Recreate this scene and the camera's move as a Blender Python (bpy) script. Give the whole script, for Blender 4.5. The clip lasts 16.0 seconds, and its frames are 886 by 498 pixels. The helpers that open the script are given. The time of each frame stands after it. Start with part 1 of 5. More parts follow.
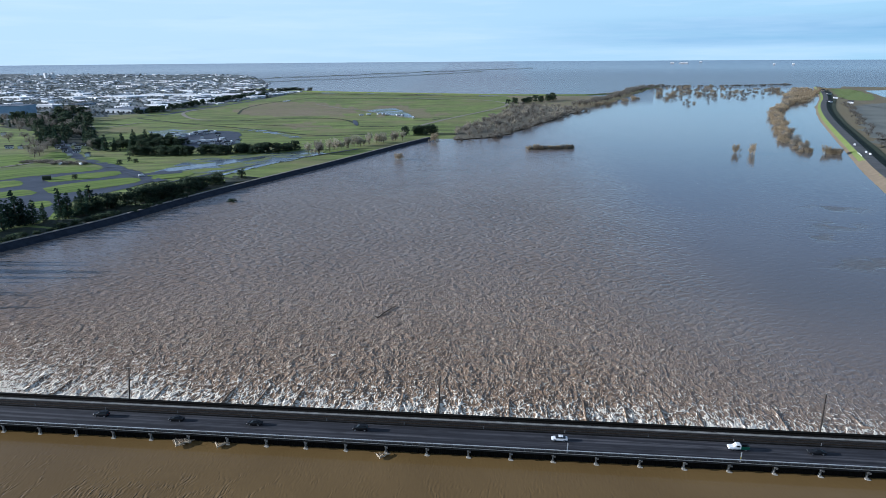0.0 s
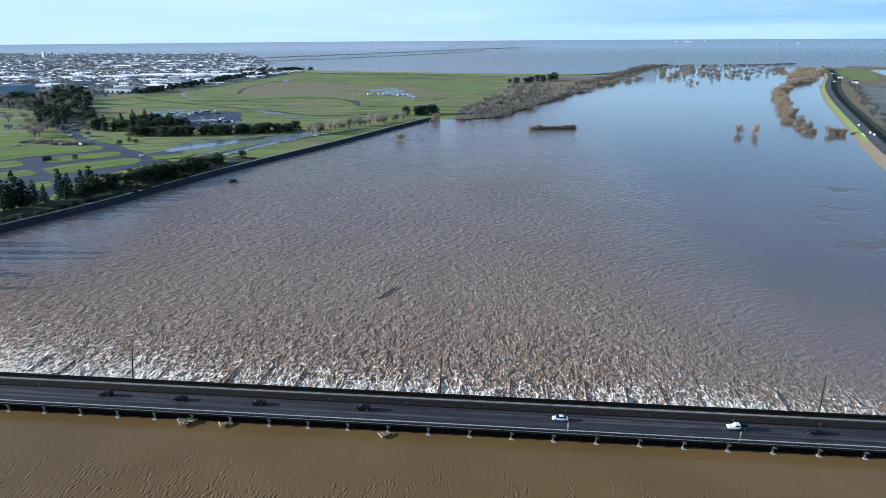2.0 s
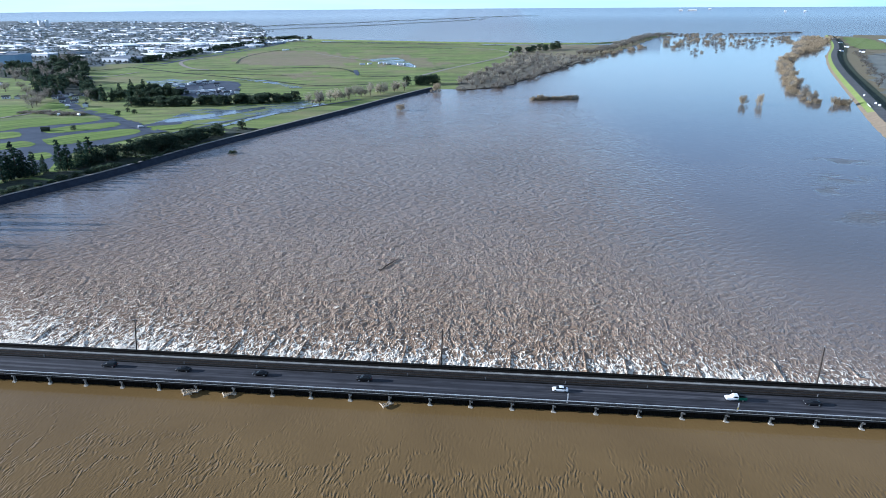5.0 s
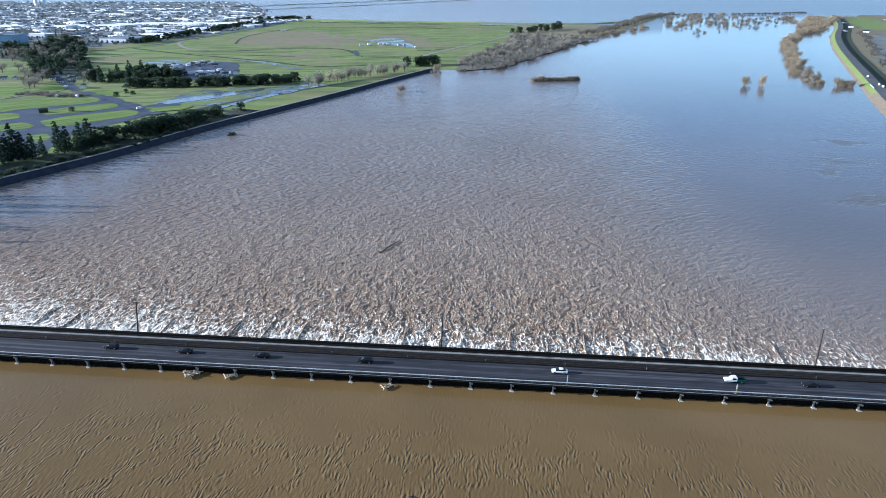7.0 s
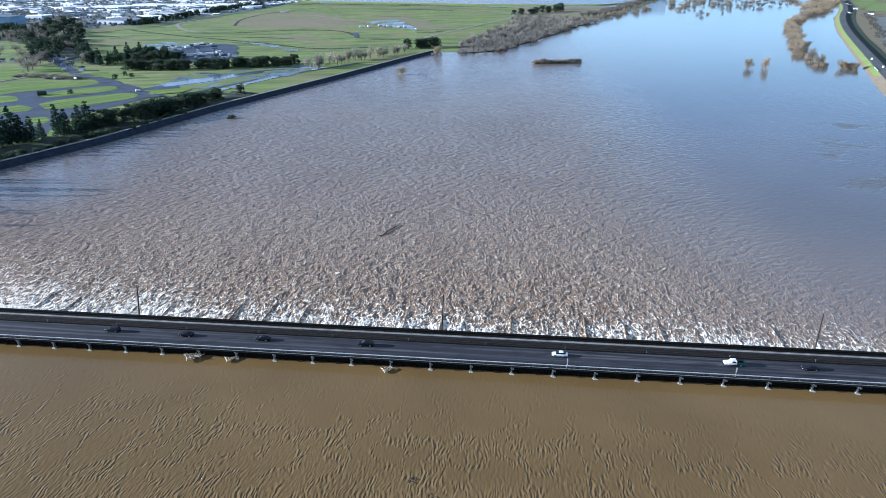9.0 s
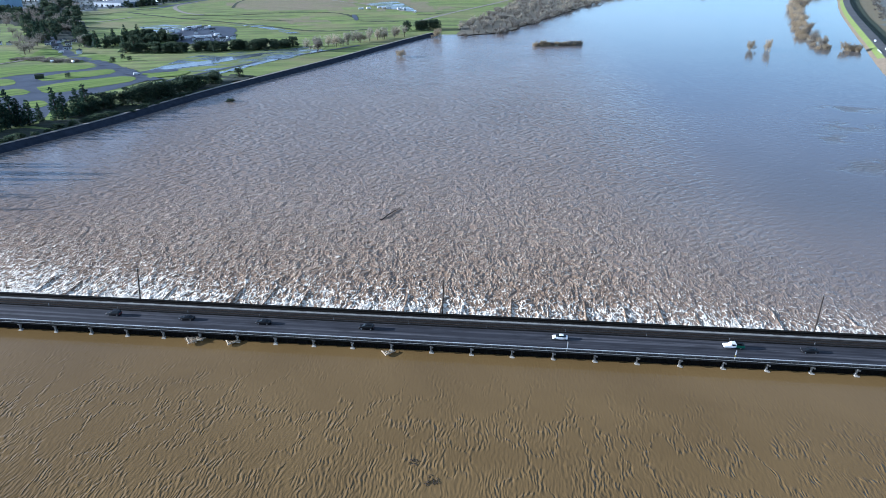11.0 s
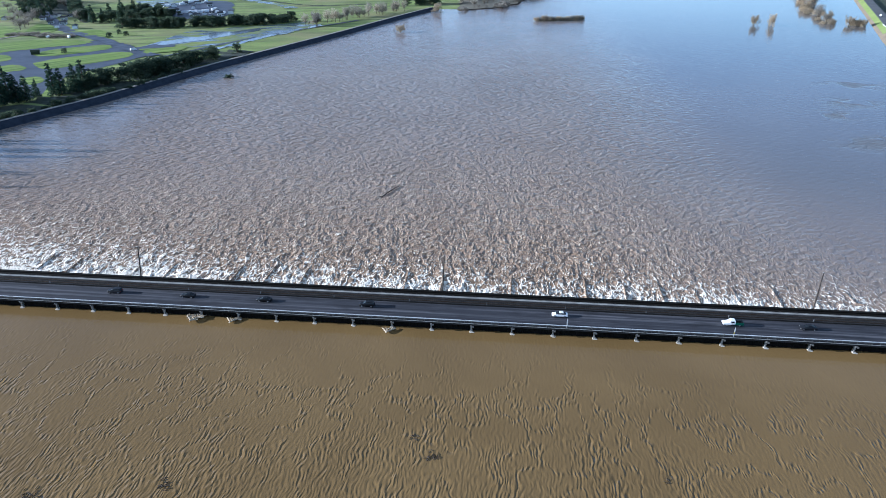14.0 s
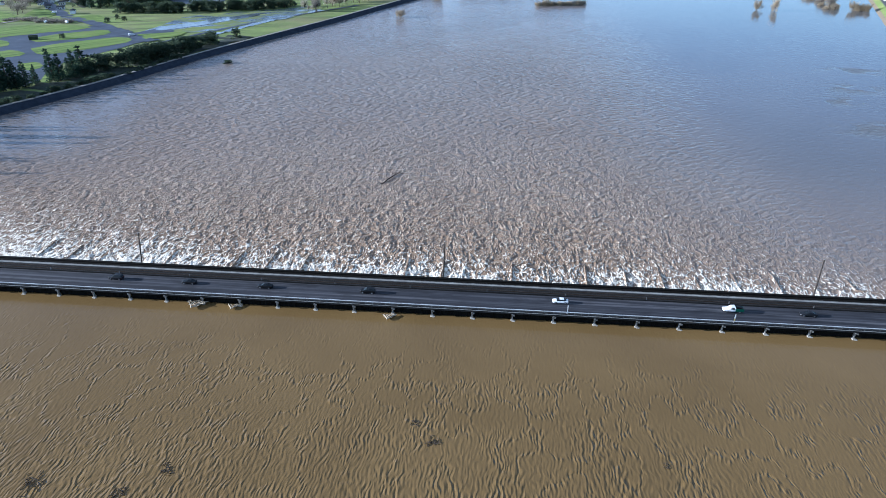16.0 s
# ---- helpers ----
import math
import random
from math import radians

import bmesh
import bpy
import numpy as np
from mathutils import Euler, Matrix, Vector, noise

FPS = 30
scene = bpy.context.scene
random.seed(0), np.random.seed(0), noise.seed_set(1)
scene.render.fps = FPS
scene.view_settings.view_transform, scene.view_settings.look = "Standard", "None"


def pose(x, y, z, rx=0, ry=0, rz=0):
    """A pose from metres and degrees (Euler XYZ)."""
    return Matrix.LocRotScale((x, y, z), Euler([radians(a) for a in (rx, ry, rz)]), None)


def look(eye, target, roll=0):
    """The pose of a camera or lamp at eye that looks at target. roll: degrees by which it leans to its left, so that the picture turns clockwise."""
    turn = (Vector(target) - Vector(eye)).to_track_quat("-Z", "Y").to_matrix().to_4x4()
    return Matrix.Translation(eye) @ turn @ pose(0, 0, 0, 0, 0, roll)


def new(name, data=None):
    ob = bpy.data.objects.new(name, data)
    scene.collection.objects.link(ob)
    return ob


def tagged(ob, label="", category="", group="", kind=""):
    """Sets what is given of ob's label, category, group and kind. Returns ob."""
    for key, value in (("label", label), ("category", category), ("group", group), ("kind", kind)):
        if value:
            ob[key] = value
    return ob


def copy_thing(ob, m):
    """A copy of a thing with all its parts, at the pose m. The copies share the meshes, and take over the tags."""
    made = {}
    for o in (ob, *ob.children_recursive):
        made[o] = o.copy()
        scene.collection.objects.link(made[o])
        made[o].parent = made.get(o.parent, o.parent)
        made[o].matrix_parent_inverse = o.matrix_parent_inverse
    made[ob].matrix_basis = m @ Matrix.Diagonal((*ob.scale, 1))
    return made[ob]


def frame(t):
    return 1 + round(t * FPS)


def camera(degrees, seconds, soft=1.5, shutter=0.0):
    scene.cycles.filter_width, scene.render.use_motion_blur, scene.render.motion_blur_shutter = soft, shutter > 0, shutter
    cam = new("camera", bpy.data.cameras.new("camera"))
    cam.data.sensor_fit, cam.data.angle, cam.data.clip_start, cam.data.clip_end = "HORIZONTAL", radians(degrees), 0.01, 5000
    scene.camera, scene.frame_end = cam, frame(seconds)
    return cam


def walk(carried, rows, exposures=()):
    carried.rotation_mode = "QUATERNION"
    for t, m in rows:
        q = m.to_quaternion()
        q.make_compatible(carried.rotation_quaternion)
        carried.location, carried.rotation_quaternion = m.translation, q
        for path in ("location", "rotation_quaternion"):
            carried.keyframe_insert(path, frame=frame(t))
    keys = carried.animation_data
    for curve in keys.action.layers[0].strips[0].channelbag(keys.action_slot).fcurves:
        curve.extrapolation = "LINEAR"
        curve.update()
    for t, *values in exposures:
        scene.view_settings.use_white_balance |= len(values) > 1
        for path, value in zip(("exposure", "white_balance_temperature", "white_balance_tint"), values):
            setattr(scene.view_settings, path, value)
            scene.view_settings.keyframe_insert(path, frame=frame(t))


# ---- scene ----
cam = camera(69.2, 16.0, 0.65)
PATH = [
    (0, (0.385, -0.906, 110.052), (0.373, 1.01, 109.481), -0.4),
    (0.5, (0.353, -0.913, 110.05), (0.339, 1.0, 109.467), -0.4),
    (1, (0.306, -0.857, 110.034), (0.292, 1.051, 109.437), -0.4),
    (1.5, (0.277, -0.776, 110.017), (0.262, 1.128, 109.404), -0.4),
    (2, (0.285, -0.741, 110.021), (0.269, 1.158, 109.393), -0.4),
    (2.5, (0.287, -0.708, 110.038), (0.27, 1.186, 109.394), -0.4),
    (3, (0.298, -0.661, 110.065), (0.28, 1.227, 109.407), -0.4),
    (3.5, (0.307, -0.594, 110.111), (0.288, 1.29, 109.438), -0.4),
    (4, (0.26, -0.573, 110.161), (0.241, 1.306, 109.475), -0.4),
    (6.5, (0.131, -0.445, 110.345), (0.112, 1.408, 109.594), -0.4),
    (7, (0.169, -0.414, 110.338), (0.149, 1.435, 109.574), -0.4),
    (7.5, (0.221, -0.38, 110.306), (0.2, 1.464, 109.53), -0.4),
    (8, (0.235, -0.343, 110.262), (0.214, 1.495, 109.475), -0.4),
    (8.5, (0.21, -0.31, 110.218), (0.188, 1.523, 109.419), -0.4),
    (9, (0.187, -0.272, 110.174), (0.165, 1.556, 109.364), -0.4),
    (11.5, (0.097, -0.193, 109.971), (0.074, 1.609, 109.105), -0.5),
    (12, (0.111, -0.147, 109.973), (0.087, 1.65, 109.096), -0.5),
    (12.5, (0.088, -0.118, 109.972), (0.065, 1.674, 109.083), -0.5),
    (13, (0.061, -0.146, 109.972), (0.037, 1.64, 109.073), -0.5),
    (13.5, (0.056, -0.145, 109.993), (0.032, 1.637, 109.083), -0.6),
    (14, (0.041, -0.122, 109.96), (0.018, 1.654, 109.042), -0.5),
    (14.5, (0.006, -0.102, 109.915), (-0.018, 1.67, 108.988), -0.5),
    (15, (-0.012, -0.044, 109.894), (-0.035, 1.722, 108.957), -0.5),
    (15.5, (-0.04, -0.045, 109.885), (-0.063, 1.717, 108.939), -0.5),
    (16, (-0.094, -0.099, 109.879), (-0.118, 1.659, 108.924), -0.5),
]
EXPOSURES = [(0, 0.54, 5250, 10), (3.5, 0.93, 5120, 10), (7, 1.12, 5020, 10), (16, 1.22, 4950, 10)]
walk(cam, [(t, look(eye, target, roll)) for t, eye, target, roll in PATH], EXPOSURES)

# ---- light ----
SUN_EL, SUN_AZ = radians(14.0), math.atan2(-0.999, 0.035)
SUN_DIR = Vector((math.sin(SUN_AZ) * math.cos(SUN_EL), math.cos(SUN_AZ) * math.cos(SUN_EL), math.sin(SUN_EL)))
scene.view_settings.exposure = 0.0

sun_data = bpy.data.lights.new("sun", "SUN")
sun_data.energy, sun_data.angle, sun_data.color = 5.0, radians(0.53), (1.0, 0.92, 0.82)
sun = new("sun", sun_data)
sun.matrix_world = look(SUN_DIR * 400, (0, 0, 0))


def build_world():
    world = bpy.data.worlds.new("sky")
    world.use_nodes = True
    scene.world = world
    nt = world.node_tree
    nt.nodes.clear()
    out = nt.nodes.new("ShaderNodeOutputWorld")
    bg = nt.nodes.new("ShaderNodeBackground")
    sky = nt.nodes.new("ShaderNodeTexSky")
    sky.sky_type, sky.sun_disc = "NISHITA", False
    sky.sun_elevation, sky.sun_rotation = SUN_EL, SUN_AZ % (2 * math.pi)
    sky.altitude, sky.air_density, sky.dust_density, sky.ozone_density = 10, 1.0, 0.25, 3.0
    co = nt.nodes.new("ShaderNodeTexCoord")
    # pale haze over the horizon
    sep = nt.nodes.new("ShaderNodeSeparateXYZ")
    nt.links.new(co.outputs["Generated"], sep.inputs[0])
    low = nt.nodes.new("ShaderNodeMapRange")
    low.interpolation_type = "SMOOTHSTEP"
    for key, value in (("From Min", 0.60), ("From Max", 0.05), ("To Min", 0.0), ("To Max", 0.88)):
        low.inputs[key].default_value = value
    nt.links.new(sep.outputs["Z"], low.inputs["Value"])
    hz = nt.nodes.new("ShaderNodeMix")
    hz.data_type = "RGBA"
    # an added neutral grey overhead, unseen, takes the depth out of the blue
    thin = nt.nodes.new("ShaderNodeMix")
    thin.data_type = "RGBA"
    thin.inputs[0].default_value, thin.inputs[7].default_value = 0.65, (1.8, 2.0, 2.3, 1)
    nt.links.new(sky.outputs[0], thin.inputs[6])
    # the haze is whiter towards the sun
    dot = nt.nodes.new("ShaderNodeVectorMath")
    dot.operation = "DOT_PRODUCT"
    dot.inputs[1].default_value = (math.sin(SUN_AZ), math.cos(SUN_AZ), 0)
    nt.links.new(co.outputs["Generated"], dot.inputs[0])
    side = nt.nodes.new("ShaderNodeMapRange")
    side.inputs["From Min"].default_value, side.inputs["From Max"].default_value = -0.8, 0.35
    nt.links.new(dot.outputs["Value"], side.inputs["Value"])
    tone = nt.nodes.new("ShaderNodeMix")
    tone.data_type = "RGBA"
    tone.inputs[6].default_value, tone.inputs[7].default_value = (3.8, 6.0, 6.9, 1), (5.5, 7.0, 7.5, 1)
    nt.links.new(side.outputs[0], tone.inputs[0])
    # above the haze the sky is a clearer blue away from the sun
    clear = nt.nodes.new("ShaderNodeMix")
    clear.data_type = "RGBA"
    clear.inputs[6].default_value, clear.inputs[7].default_value = (1.2, 2.5, 4.7, 1), (1.5, 2.8, 5.1, 1)
    nt.links.new(side.outputs[0], clear.inputs[0])
    rise = nt.nodes.new("ShaderNodeMapRange")
    rise.interpolation_type = "SMOOTHSTEP"
    rise.inputs["From Min"].default_value, rise.inputs["From Max"].default_value = 0.07, 0.24
    nt.links.new(sep.outputs["Z"], rise.inputs["Value"])
    band = nt.nodes.new("ShaderNodeMix")
    band.data_type = "RGBA"
    nt.links.new(rise.outputs[0], band.inputs[0])
    nt.links.new(tone.outputs[2], band.inputs[6])
    nt.links.new(clear.outputs[2], band.inputs[7])
    nt.links.new(band.outputs[2], hz.inputs[7])
    nt.links.new(low.outputs[0], hz.inputs[0])
    nt.links.new(thin.outputs[2], hz.inputs[6])
    high = nt.nodes.new("ShaderNodeMapRange")
    high.interpolation_type = "SMOOTHSTEP"
    for key, value in (("From Min", 0.75), ("From Max", 0.1), ("To Min", 0.0), ("To Max", 0.12)):
        high.inputs[key].default_value = value
    nt.links.new(sep.outputs["Z"], high.inputs["Value"])
    glow = nt.nodes.new("ShaderNodeMath")
    glow.operation = "MULTIPLY"
    nt.links.new(high.outputs[0], glow.inputs[0])
    nt.links.new(side.outputs[0], glow.inputs[1])
    veil = nt.nodes.new("ShaderNodeMix")
    veil.data_type = "RGBA"
    veil.inputs[7].default_value = (6.6, 7.2, 7.6, 1)
    nt.links.new(glow.outputs[0], veil.inputs[0])
    nt.links.new(hz.outputs[2], veil.inputs[6])
    hz = veil
    # thin streaks of cloud, one white veil and one grey-blue bank
    last = hz.outputs[2]
    for scale, z, seed, low_f, high_f, most, colour in ((1.6, 30.0, 0.0, 0.46, 0.70, 0.4, (6.8, 7.5, 7.9)), (1.1, 22.0, 7.3, 0.56, 0.68, 0.3, (3.5, 4.8, 5.7))):
        mp = nt.nodes.new("ShaderNodeMapping")
        mp.inputs["Scale"].default_value = (2.2, 2.2, z)
        mp.inputs["Location"].default_value = (seed, seed, seed)
        nt.links.new(co.outputs["Generated"], mp.inputs[0])
        n = nt.nodes.new("ShaderNodeTexNoise")
        n.inputs["Scale"].default_value, n.inputs["Detail"].default_value, n.inputs["Roughness"].default_value = scale, 6.0, 0.6
        nt.links.new(mp.outputs[0], n.inputs["Vector"])
        veil = nt.nodes.new("ShaderNodeMapRange")
        veil.inputs["From Min"].default_value, veil.inputs["From Max"].default_value, veil.inputs["To Max"].default_value = low_f, high_f, most
        nt.links.new(n.outputs["Fac"], veil.inputs["Value"])
        mx = nt.nodes.new("ShaderNodeMix")
        mx.data_type = "RGBA"
        mx.inputs[7].default_value = (*colour, 1)
        nt.links.new(veil.outputs[0], mx.inputs[0])
        nt.links.new(last, mx.inputs[6])
        last = mx.outputs[2]
    # a low blue-grey bank of cloud away from the sun
    parts = []
    for sock, lo, hi in ((sep.outputs["Z"], 0.060, 0.035), (sep.outputs["Z"], 0.006, 0.022), (sep.outputs["X"], 0.02, 0.40)):
        mr = nt.nodes.new("ShaderNodeMapRange")
        mr.interpolation_type = "SMOOTHSTEP"
        mr.inputs["From Min"].default_value, mr.inputs["From Max"].default_value = lo, hi
        nt.links.new(sock, mr.inputs["Value"])
        parts.append(mr.outputs[0])
    mp = nt.nodes.new("ShaderNodeMapping")
    mp.inputs["Scale"].default_value = (3.0, 3.0, 40.0)
    nt.links.new(co.outputs["Generated"], mp.inputs[0])
    n = nt.nodes.new("ShaderNodeTexNoise")
    n.inputs["Scale"].default_value, n.inputs["Detail"].default_value = 2.2, 5.0
    nt.links.new(mp.outputs[0], n.inputs["Vector"])
    fac = n.outputs["Fac"]
    for p in parts:
        k = nt.nodes.new("ShaderNodeMath")
        k.operation = "MULTIPLY"
        nt.links.new(fac, k.inputs[0])
        nt.links.new(p, k.inputs[1])
        fac = k.outputs[0]
    mx = nt.nodes.new("ShaderNodeMix")
    mx.data_type = "RGBA"
    mx.inputs[7].default_value = (2.3, 4.0, 5.4, 1)
    nt.links.new(fac, mx.inputs[0])
    nt.links.new(last, mx.inputs[6])
    last = mx.outputs[2]
    bg.inputs["Strength"].default_value = 0.08
    nt.links.new(last, bg.inputs[0])
    nt.links.new(bg.outputs[0], out.inputs[0])


build_world()


# ---- materials ----
def mat_new(name):
    m = bpy.data.materials.new(name)
    m.use_nodes = True
    nt = m.node_tree
    return m, nt, nt.nodes["Principled BSDF"]


def ramp(nt, fac, stops):
    n = nt.nodes.new("ShaderNodeValToRGB")
    el = n.color_ramp.elements
    while len(el) < len(stops):
        el.new(0.5)
    for e, (p, c) in zip(el, stops):
        e.position, e.color = p, (*c, 1) if len(c) == 3 else (c[0], c[0], c[0], 1)
    nt.links.new(fac, n.inputs[0])
    return n.outputs[0]


def mix(nt, fac, a, b, blend="MIX"):
    n = nt.nodes.new("ShaderNodeMix")
    n.data_type, n.blend_type = "RGBA", blend
    for sock, v in ((n.inputs[0], fac), (n.inputs[6], a), (n.inputs[7], b)):
        if isinstance(v, (int, float)):
            sock.default_value = v
        elif isinstance(v, tuple):
            sock.default_value = (*v, 1)
        else:
            nt.links.new(v, sock)
    return n.outputs[2]


def mth(nt, op, a, b=0.0):
    n = nt.nodes.new("ShaderNodeMath")
    n.operation = op
    for sock, v in zip(n.inputs, (a, b)):
        if isinstance(v, (int, float)):
            sock.default_value = v
        else:
            nt.links.new(v, sock)
    return n.outputs[0]


def world_pos(nt, sx=1.0, sy=1.0, sz=1.0, rz=0.0):
    g = nt.nodes.new("ShaderNodeNewGeometry")
    m = nt.nodes.new("ShaderNodeMapping")
    m.vector_type = "TEXTURE"
    m.inputs["Scale"].default_value = (1 / sx, 1 / sy, 1 / sz)
    m.inputs["Rotation"].default_value = (0, 0, rz)
    nt.links.new(g.outputs["Position"], m.inputs[0])
    return m.outputs[0]


def tex(nt, vec, scale, detail=3.0, rough=0.55, distort=0.0):
    n = nt.nodes.new("ShaderNodeTexNoise")
    n.inputs["Scale"].default_value, n.inputs["Detail"].default_value = scale, detail
    n.inputs["Roughness"].default_value, n.inputs["Distortion"].default_value = rough, distort
    nt.links.new(vec, n.inputs["Vector"])
    return n.outputs["Fac"]


def attr(nt, name):
    n = nt.nodes.new("ShaderNodeAttribute")
    n.attribute_name = name
    return n.outputs["Fac"]


def bump(nt, bsdf, height, strength=0.5, dist=0.1):
    n = nt.nodes.new("ShaderNodeBump")
    n.inputs["Strength"].default_value, n.inputs["Distance"].default_value = strength, dist
    nt.links.new(height, n.inputs["Height"])
    nt.links.new(n.outputs[0], bsdf.inputs["Normal"])


def plain(name, c1, c2, scale=2.0, rough=0.8, metal=0.0, fine=None, bump_d=0.02, per_object=0.0, gloss=0.3):
    """A surface with patches from c1 to c2, finer grain on top and a light relief."""
    m, nt, b = mat_new(name)
    p = world_pos(nt)
    big, small = tex(nt, p, scale, 4), tex(nt, p, fine or scale * 7, 3)
    c = mix(nt, ramp(nt, big, [(0.3, (0.0,)), (0.7, (1.0,))]), c1, c2)
    c = mix(nt, mth(nt, "MULTIPLY", small, 0.35), c, tuple(0.55 * v for v in c1))
    if per_object:
        o = nt.nodes.new("ShaderNodeObjectInfo")
        dark = mix(nt, o.outputs["Random"], (1 - per_object,) * 3, (1 + per_object,) * 3)
        c = mix(nt, 1.0, c, dark, "MULTIPLY")
    nt.links.new(c, b.inputs["Base Color"])
    b.inputs["Roughness"].default_value, b.inputs["Metallic"].default_value = rough, metal
    b.inputs["Specular IOR Level"].default_value = gloss
    bump(nt, b, small, 0.6, bump_d)
    return m


def foliage(name, dark, light, warm, through_light=0.45):
    """Leaves or twigs: every clump its own shade, and part of the light passes through."""
    m, nt, b = mat_new(name)
    g = nt.nodes.new("ShaderNodeNewGeometry")
    o = nt.nodes.new("ShaderNodeObjectInfo")
    c = ramp(nt, g.outputs["Random Per Island"], [(0.0, dark), (0.6, light), (1.0, warm)])
    tone = mix(nt, o.outputs["Random"], (0.75, 0.77, 0.78), (1.22, 1.18, 1.1))
    c = mix(nt, 1.0, c, tone, "MULTIPLY")
    out = nt.nodes["Material Output"]
    nt.nodes.remove(b)
    front, back, both = nt.nodes.new("ShaderNodeBsdfDiffuse"), nt.nodes.new("ShaderNodeBsdfTranslucent"), nt.nodes.new("ShaderNodeMixShader")
    both.inputs[0].default_value = through_light
    for sh, k in ((front, 1), (back, 2)):
        nt.links.new(c, sh.inputs["Color"])
        nt.links.new(sh.outputs[0], both.inputs[k])
    nt.links.new(both.outputs[0], out.inputs[0])
    return m


def warped(nt, vec, scale, amount):
    """The place vec, pushed about by slow swirls."""
    n = nt.nodes.new("ShaderNodeTexNoise")
    n.inputs["Scale"].default_value, n.inputs["Detail"].default_value = scale, 1.5
    nt.links.new(vec, n.inputs["Vector"])
    off = nt.nodes.new("ShaderNodeVectorMath")
    off.operation = "SUBTRACT"
    nt.links.new(n.outputs["Color"], off.inputs[0])
    off.inputs[1].default_value = (0.5, 0.5, 0.5)
    k = nt.nodes.new("ShaderNodeVectorMath")
    k.operation = "MULTIPLY_ADD"
    nt.links.new(off.outputs[0], k.inputs[0])
    k.inputs[1].default_value = (amount, amount, 0)
    nt.links.new(vec, k.inputs[2])
    return k.outputs[0]


def squeezed(nt, vec, sx, sy, shift=0.0):
    n = nt.nodes.new("ShaderNodeVectorMath")
    n.operation = "MULTIPLY_ADD"
    nt.links.new(vec, n.inputs[0])
    n.inputs[1].default_value, n.inputs[2].default_value = (sx, sy, 1), (shift, shift, 0)
    return n.outputs[0]


def ridged(nt, f, steep):
    """Sharp crests where the noise crosses its middle."""
    return mth(nt, "MAXIMUM", mth(nt, "SUBTRACT", 1.0, mth(nt, "MULTIPLY", mth(nt, "ABSOLUTE", mth(nt, "SUBTRACT", f, 0.5)), steep)), 0.0)


def water_flood():
    """Silty water: lacy foam and short crests drawn out along the flow, chop that dies away."""
    m, nt, b = mat_new("flood_water")
    p = world_pos(nt, 1.0, 1.0, 1.0, radians(-5.612))
    silt = tex(nt, p, 0.012, 4, 0.6, 0.6)
    foam, chop, near = attr(nt, "foam"), attr(nt, "chop"), attr(nt, "film")
    c = mix(nt, ramp(nt, silt, [(0.35, (0.0,)), (0.7, (1.0,))]), (0.165, 0.135, 0.117), (0.21, 0.174, 0.150))
    # still water: darker grey base, which in the lee stands for reflected sky
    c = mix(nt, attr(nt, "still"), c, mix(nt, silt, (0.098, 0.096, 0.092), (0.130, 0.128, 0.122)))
    # browner near the bridge, greyer further out
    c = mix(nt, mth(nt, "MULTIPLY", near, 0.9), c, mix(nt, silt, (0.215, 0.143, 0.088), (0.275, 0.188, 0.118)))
    swirl = warped(nt, world_pos(nt, 1.0, 1.0, 1.0, radians(22)), 0.2, 3.0)
    curl = warped(nt, p, 0.4, 2.2)
    big = tex(nt, squeezed(nt, swirl, 0.20, 0.42), 1.0, 1.0, 0.5)
    mid = tex(nt, squeezed(nt, curl, 0.80, 0.30, 31.0), 1.0, 0.8, 0.45, 0.3)
    fine = tex(nt, squeezed(nt, curl, 1.4, 0.54, 67.0), 1.0, 0.8, 0.45, 0.2)
    crest, web, lines = ridged(nt, big, 6.0), ridged(nt, mid, 10.0), ridged(nt, fine, 9.0)
    level = mth(nt, "ADD", mth(nt, "MULTIPLY", web, 0.75), mth(nt, "MULTIPLY", lines, 0.45))
    level = mth(nt, "ADD", level, mth(nt, "MULTIPLY", mth(nt, "SUBTRACT", big, 0.5), 0.9))
    lace = ramp(nt, mth(nt, "ADD", level, mth(nt, "MULTIPLY", mth(nt, "SUBTRACT", foam, 0.5), 1.7)), [(0.42, (0.0,)), (0.66, (1.0,))])
    rough = attr(nt, "rough")
    flecks = ramp(nt, mth(nt, "MULTIPLY", mth(nt, "MULTIPLY", web, lines), rough), [(0.12, (0.0,)), (0.5, (0.75,))])
    c = mix(nt, flecks, c, (0.50, 0.42, 0.31))
    c = mix(nt, lace, c, (0.80, 0.725, 0.60))
    nt.links.new(c, b.inputs["Base Color"])
    calm = ramp(nt, mth(nt, "MULTIPLY", attr(nt, "wind"), 0.5), [(0.0, (0.10,)), (0.5, (0.24,)), (0.8, (0.36,))])
    r = mix(nt, lace, mix(nt, ramp(nt, chop, [(0.0, (0.0,)), (0.5, (1.0,))]), calm, (0.34,) * 3), (0.85,) * 3)
    nt.links.new(r, b.inputs["Roughness"])
    b.inputs["IOR"].default_value = 1.38
    nt.links.new(mth(nt, "SUBTRACT", 0.5, mth(nt, "MAXIMUM", mth(nt, "MULTIPLY", near, 0.42), mth(nt, "MINIMUM", mth(nt, "MULTIPLY", chop, 1.1), 0.30))), b.inputs["Specular IOR Level"])
    h = mth(nt, "MULTIPLY", mth(nt, "ADD", mth(nt, "MULTIPLY", big, 3.6), mth(nt, "MULTIPLY", crest, 0.12)), mth(nt, "ADD", chop, 0.012))
    h = mth(nt, "ADD", h, mth(nt, "MULTIPLY", mth(nt, "ADD", mth(nt, "MULTIPLY", web, 0.28), mth(nt, "MULTIPLY", lines, 0.07)), rough))
    bump(nt, b, h, 1.0, 1.0)
    return m


